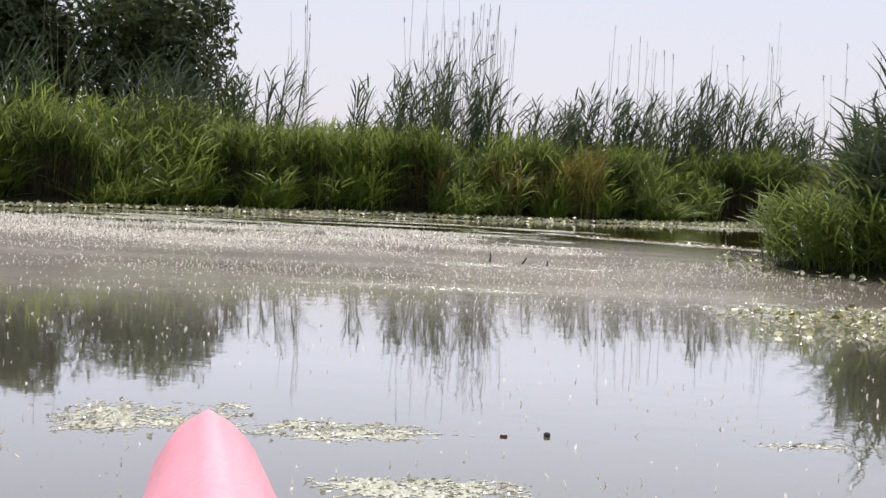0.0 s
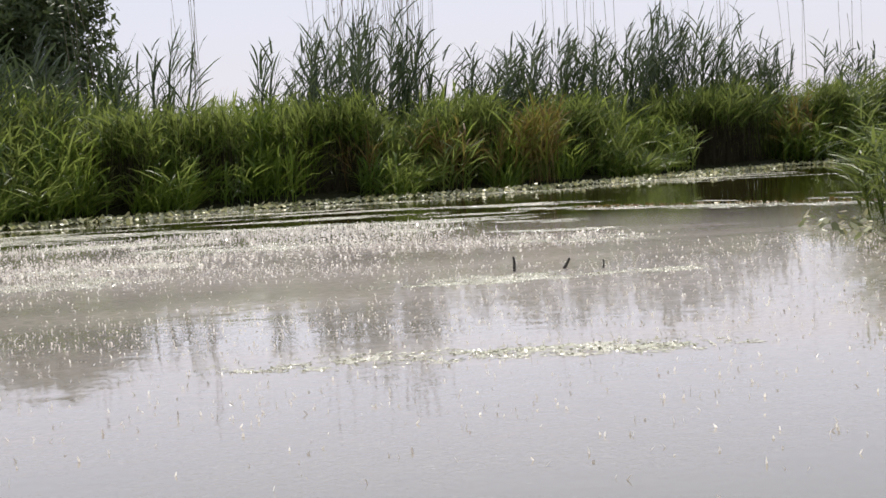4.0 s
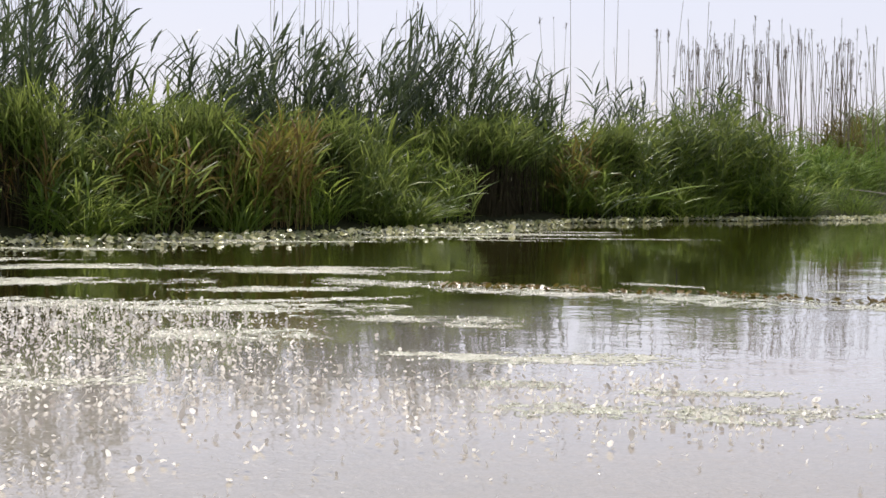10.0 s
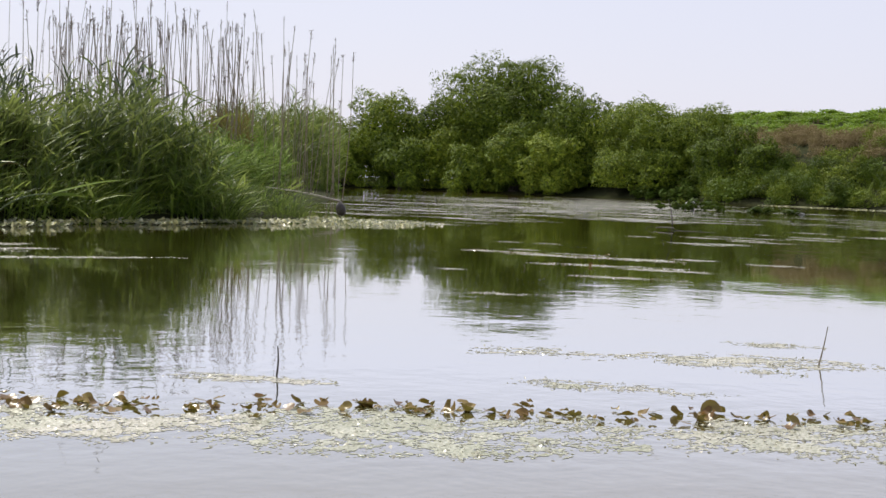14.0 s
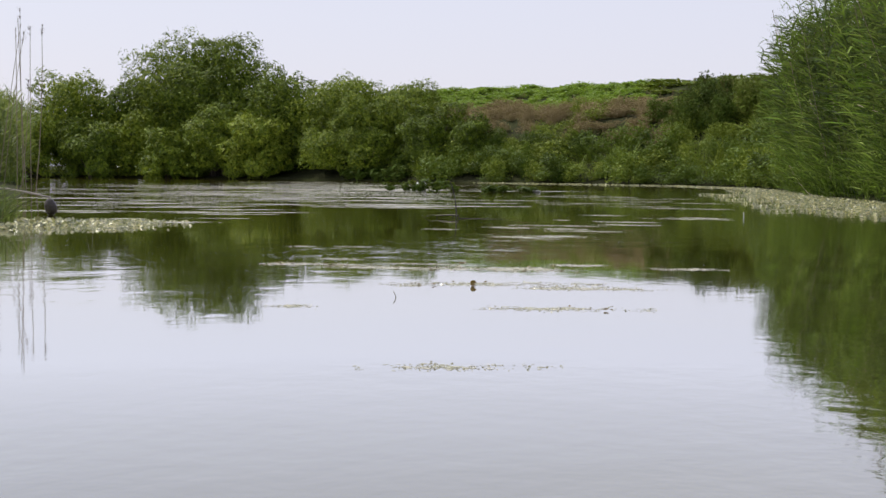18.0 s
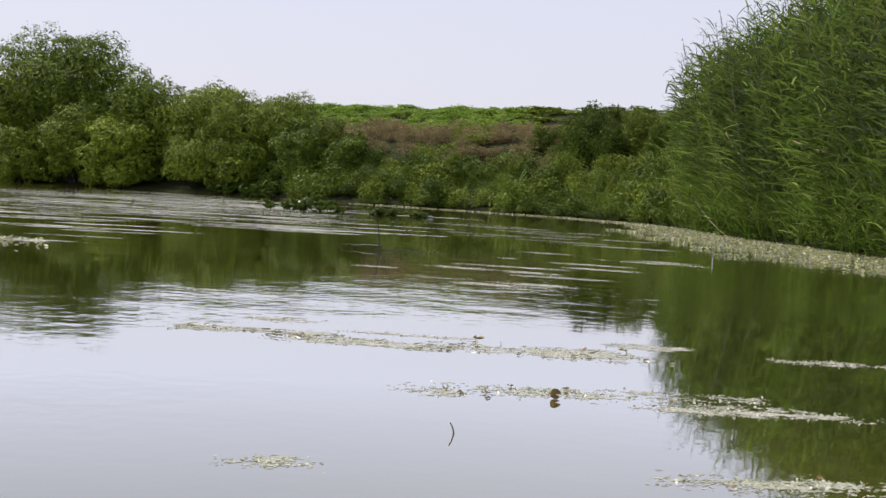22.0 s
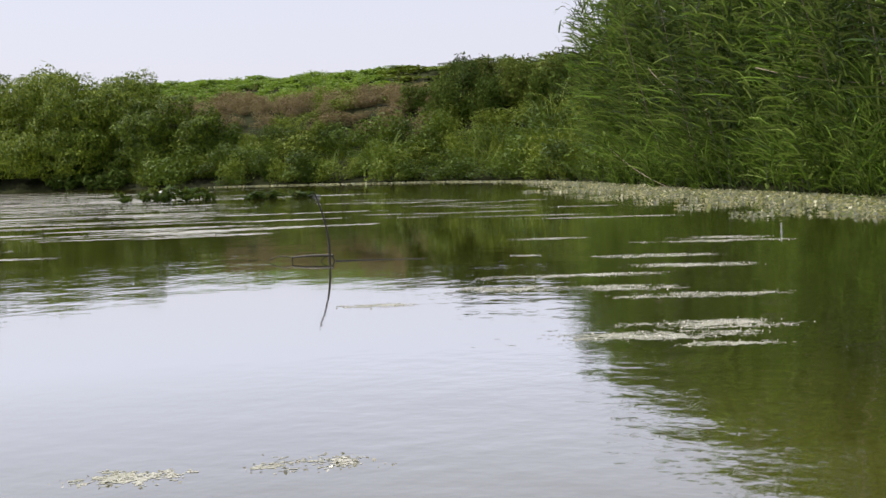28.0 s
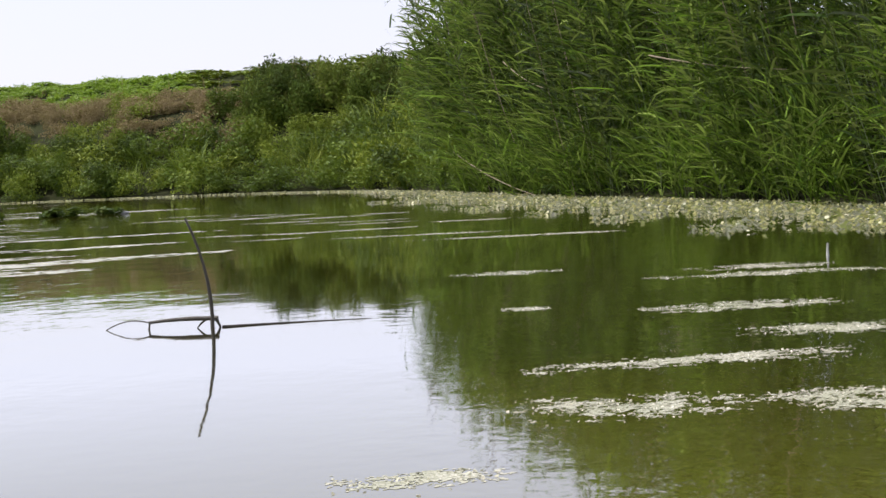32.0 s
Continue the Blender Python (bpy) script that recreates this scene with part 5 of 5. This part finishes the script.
lump_of("white_float", 42.2, 43.1, (0.16, 0.24, 0.2), WHITE, "weathered white lump drifting among water plants", "float")
lump_of("white_float", 43.3, 39.3, (0.1, 0.2, 0.045), WHITE, "low white scrap drifting beside water plants", "float")
k = np.linspace(0, 1, 6)[:, None]
spots = np.r_[np.array([(41.4, 43.9)]) + k * np.array([(0.7, -1.9)]), np.array([(42.5, 41.0)]) + k[1:] * np.array([(0.6, -1.6)])] + rng.normal(0, 0.12, (11, 2))
rows = rows_at(spots, (0.5, 0.75), (0.3, 0.5))
rows[6:, 5] *= 0.55
rows[:, 2] = -0.02
tufts_of("water_plant", [weed_shape(60, 1.0, 0.7, (0.3, 0.6), 6) for _ in range(3)], WATER_LEAF, rows, "dark broad-leaved water plant above the surface", "water plant", "water plants by the white float")


def sprig(x, y, tip, r, mat, label):
    ob = new("sprig", tube(arc((0, 0, -0.05), tip, (0.01, 0.0, 0.01), 6), r, r * 0.5, mat, "sprig"))
    ob.location = (x, y, 0)
    tagged(ob, label, "sprig")


sprig(0.35, 12.38, (0.01, 0, 0.085), 0.012, WET_WOOD, "short dark plant stub poking from the water")
sprig(0.62, 12.34, (0.07, 0, 0.06), 0.012, WET_WOOD, "leaning dark plant stub poking from the water")
sprig(0.85, 12.22, (0.02, 0, 0.05), 0.008, WET_WOOD, "small dark plant stub poking from the water")
sprig(5.68, 18.07, (0.03, -0.03, 0.17), 0.004, STRAW, "thin straw leaning out of a floating mat")
sprig(3.5, 19.07, (0.01, 0.0, 0.11), 0.005, WET_WOOD, "thin dark straw beside the lily leaves")
sprig(24.0, 25.7, (0, 0, 0.09), 0.013, WHITE, "short white stub above the water")
sprig(9.38, 22.88, (-0.012, 0.012, 0.035), 0.004, STRAW, "curled dry stem on the water")
bent = new("bent_reed")
bent.location = (8.4, 30.3, 0)
part("stem", tube(arc((0, 0.3, 0.02), (0.75, 0.1, 0.4), (-0.1, -0.05, 0.1)), 0.012, 0.007, STEM, "stem"), bent)
for tip, sag in (((2.1, 0.35, 0.66), 0.06), ((1.95, 0.4, 0.36), 0.02), ((1.2, 0.12, 0.42), 0.0)):
    v, f = blades(np.array([(0.7, 0.11, 0.39)]), np.array([math.atan2(tip[1] - 0.11, tip[0] - 0.7)]), np.array([math.dist((0.7, 0.11, 0.39), tip)]), np.array([0.06]), np.array([math.atan2(tip[2] - 0.39 + sag, tip[0] - 0.7)]), np.array([0.3]), 6)
    part("leaf", mesh_of("leaf", v, f, SEDGE), bent)
tagged(bent, "bent yellow-green reed leaning out from the bank", "reed")


def straw_in_reeds(a, b, sag):
    ob = new("dead_straw", tube(arc((0, 0, 0), np.array(b) - np.array(a), (0, 0, -sag), 7), 0.014, 0.007, STRAW, "dead_straw"))
    ob.location = a
    tagged(ob, "long grey dead straw lying across the reed bed", "straw", "dead straws in the reed bed")


straw_in_reeds((49.1, 32.6, 1.1), (41.9, 29.7, 0.05), 0.12)
straw_in_reeds((36.9, 27.2, 2.4), (34.3, 25.2, 1.9), 0.05)
straw_in_reeds((44.6, 30.6, 3.0), (41.5, 29.4, 2.2), 0.08)
for x, y, z in ((39.7, 28.5, 3.3), (35.8, 26.4, 2.0), (43.2, 30.0, 4.1)):
    v, f = blades(np.array([(0, 0, -0.17)]), np.array([1.9]), np.array([0.36]), np.array([0.075]), np.array([1.45]), np.array([0.2]), 4)
    ob = new("dead_leaf", mesh_of("dead_leaf", v, f, PAD))
    ob.location = (x, y, z)
    tagged(ob, "pale bleached reed leaf caught among green reeds", "leaf", "bleached leaves in the reed bed")


lump_of("driftwood_bit", 0.31, 4.02, (0.010, 0.008, 0.008), WET_WOOD, "small dark driftwood bit on the water", "driftwood")
lump_of("driftwood_bit", 0.18, 3.98, (0.011, 0.008, 0.005), LILY, "small brown plant bit on the water", "driftwood")


# ---- the kayak at the place where the trip begins ----
def kayak():
    base = new("kayak")
    tip, axis = Vector((-0.41, 2.36, 0)), Vector((0.195, -0.981, 0))
    side = Vector((axis.y, -axis.x, 0))
    length = 4.1
    base.location = tip + axis * (length / 2)
    marks = [(0.0, 0.046, 0.300, 0.20), (0.015, 0.067, 0.319, 0.14), (0.05, 0.08, 0.330, 0.07), (0.14, 0.089, 0.337, 0.02), (0.36, 0.1, 0.333, -0.03), (0.65, 0.122, 0.33, -0.06), (1.0, 0.175, 0.33, -0.09),
             (1.5, 0.26, 0.33, -0.11), (2.1, 0.31, 0.32, -0.12), (2.7, 0.29, 0.30, -0.11), (3.3, 0.2, 0.29, -0.08), (3.8, 0.1, 0.30, 0.0), (4.06, 0.03, 0.31, 0.14), (4.1, 0.01, 0.31, 0.2)]
    deck, hull = bmesh.new(), bmesh.new()
    rings, keels = [], []
    for s, half, top, low in marks:
        c = tip + axis * s - Vector(base.location)
        rail = top - min(0.075, 1.1 * half + 0.01)
        row = []
        for k in range(-6, 7):
            u = k / 6
            z = rail + (top - rail) * (1 - abs(u) ** 2.2) + 0.012 * max(0, 1 - abs(u) * 5)
            p = c + side * (half * math.copysign(abs(u) ** 0.85, u))
            row.append(deck.verts.new((p.x, p.y, z)))
        rings.append(row)
        low_row = []
        for k in range(-6, 7):
            u = k / 6
            z = low + (rail - 0.004 - low) * abs(u) ** 2.5
            p = c + side * (half * 0.995 * math.copysign(abs(u) ** 0.6, u))
            low_row.append(hull.verts.new((p.x, p.y, z)))
        keels.append(low_row)
    for n, (a, b) in enumerate(zip(rings, rings[1:])):
        for k in range(12):
            if 7 <= n <= 8 and 2 <= k <= 9:
                continue  # the cockpit's opening
            deck.faces.new((a[k], a[k + 1], b[k + 1], b[k]))
    for a, b in zip(keels, keels[1:]):
        for k in range(12):
            hull.faces.new((a[k], b[k], b[k + 1], a[k + 1]))
    for b in (deck, hull):
        bmesh.ops.recalc_face_normals(b, faces=b.faces)
    part("deck", from_bm("deck", deck, PINK), base)
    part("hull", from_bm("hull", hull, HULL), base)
    turn = math.atan2(axis.y, axis.x)
    rim = np.array([(0.62 * math.cos(t), 0.225 * math.sin(t)) for t in np.linspace(0, 2 * math.pi, 33)])
    c, s = math.cos(turn), math.sin(turn)
    ring = np.c_[rim[:, 0] * c - rim[:, 1] * s, rim[:, 0] * s + rim[:, 1] * c, np.full(33, 0.33)]
    off = tip + axis * 2.1 - Vector(base.location)
    part("cockpit_rim", tube(ring + np.array([off.x, off.y, 0]), 0.016, 0.016, BLACK, "cockpit_rim", 8), base)
    seat = bmesh.new()
    bmesh.ops.create_cube(seat, size=1.0)
    bmesh.ops.bevel(seat, geom=seat.edges[:], offset=0.2, segments=3, affect="EDGES")
    m = Matrix.Translation((off.x + axis.x * 0.2, off.y + axis.y * 0.2, 0.03)) @ Matrix.Rotation(turn, 4, "Z") @ Matrix.Diagonal((0.42, 0.38, 0.12, 1))
    bmesh.ops.transform(seat, matrix=m, verts=seat.verts)
    part("seat", from_bm("seat", seat, BLACK), base)
    tagged(base, "pink plastic kayak with a creased bow afloat on the lake", "kayak")


kayak()
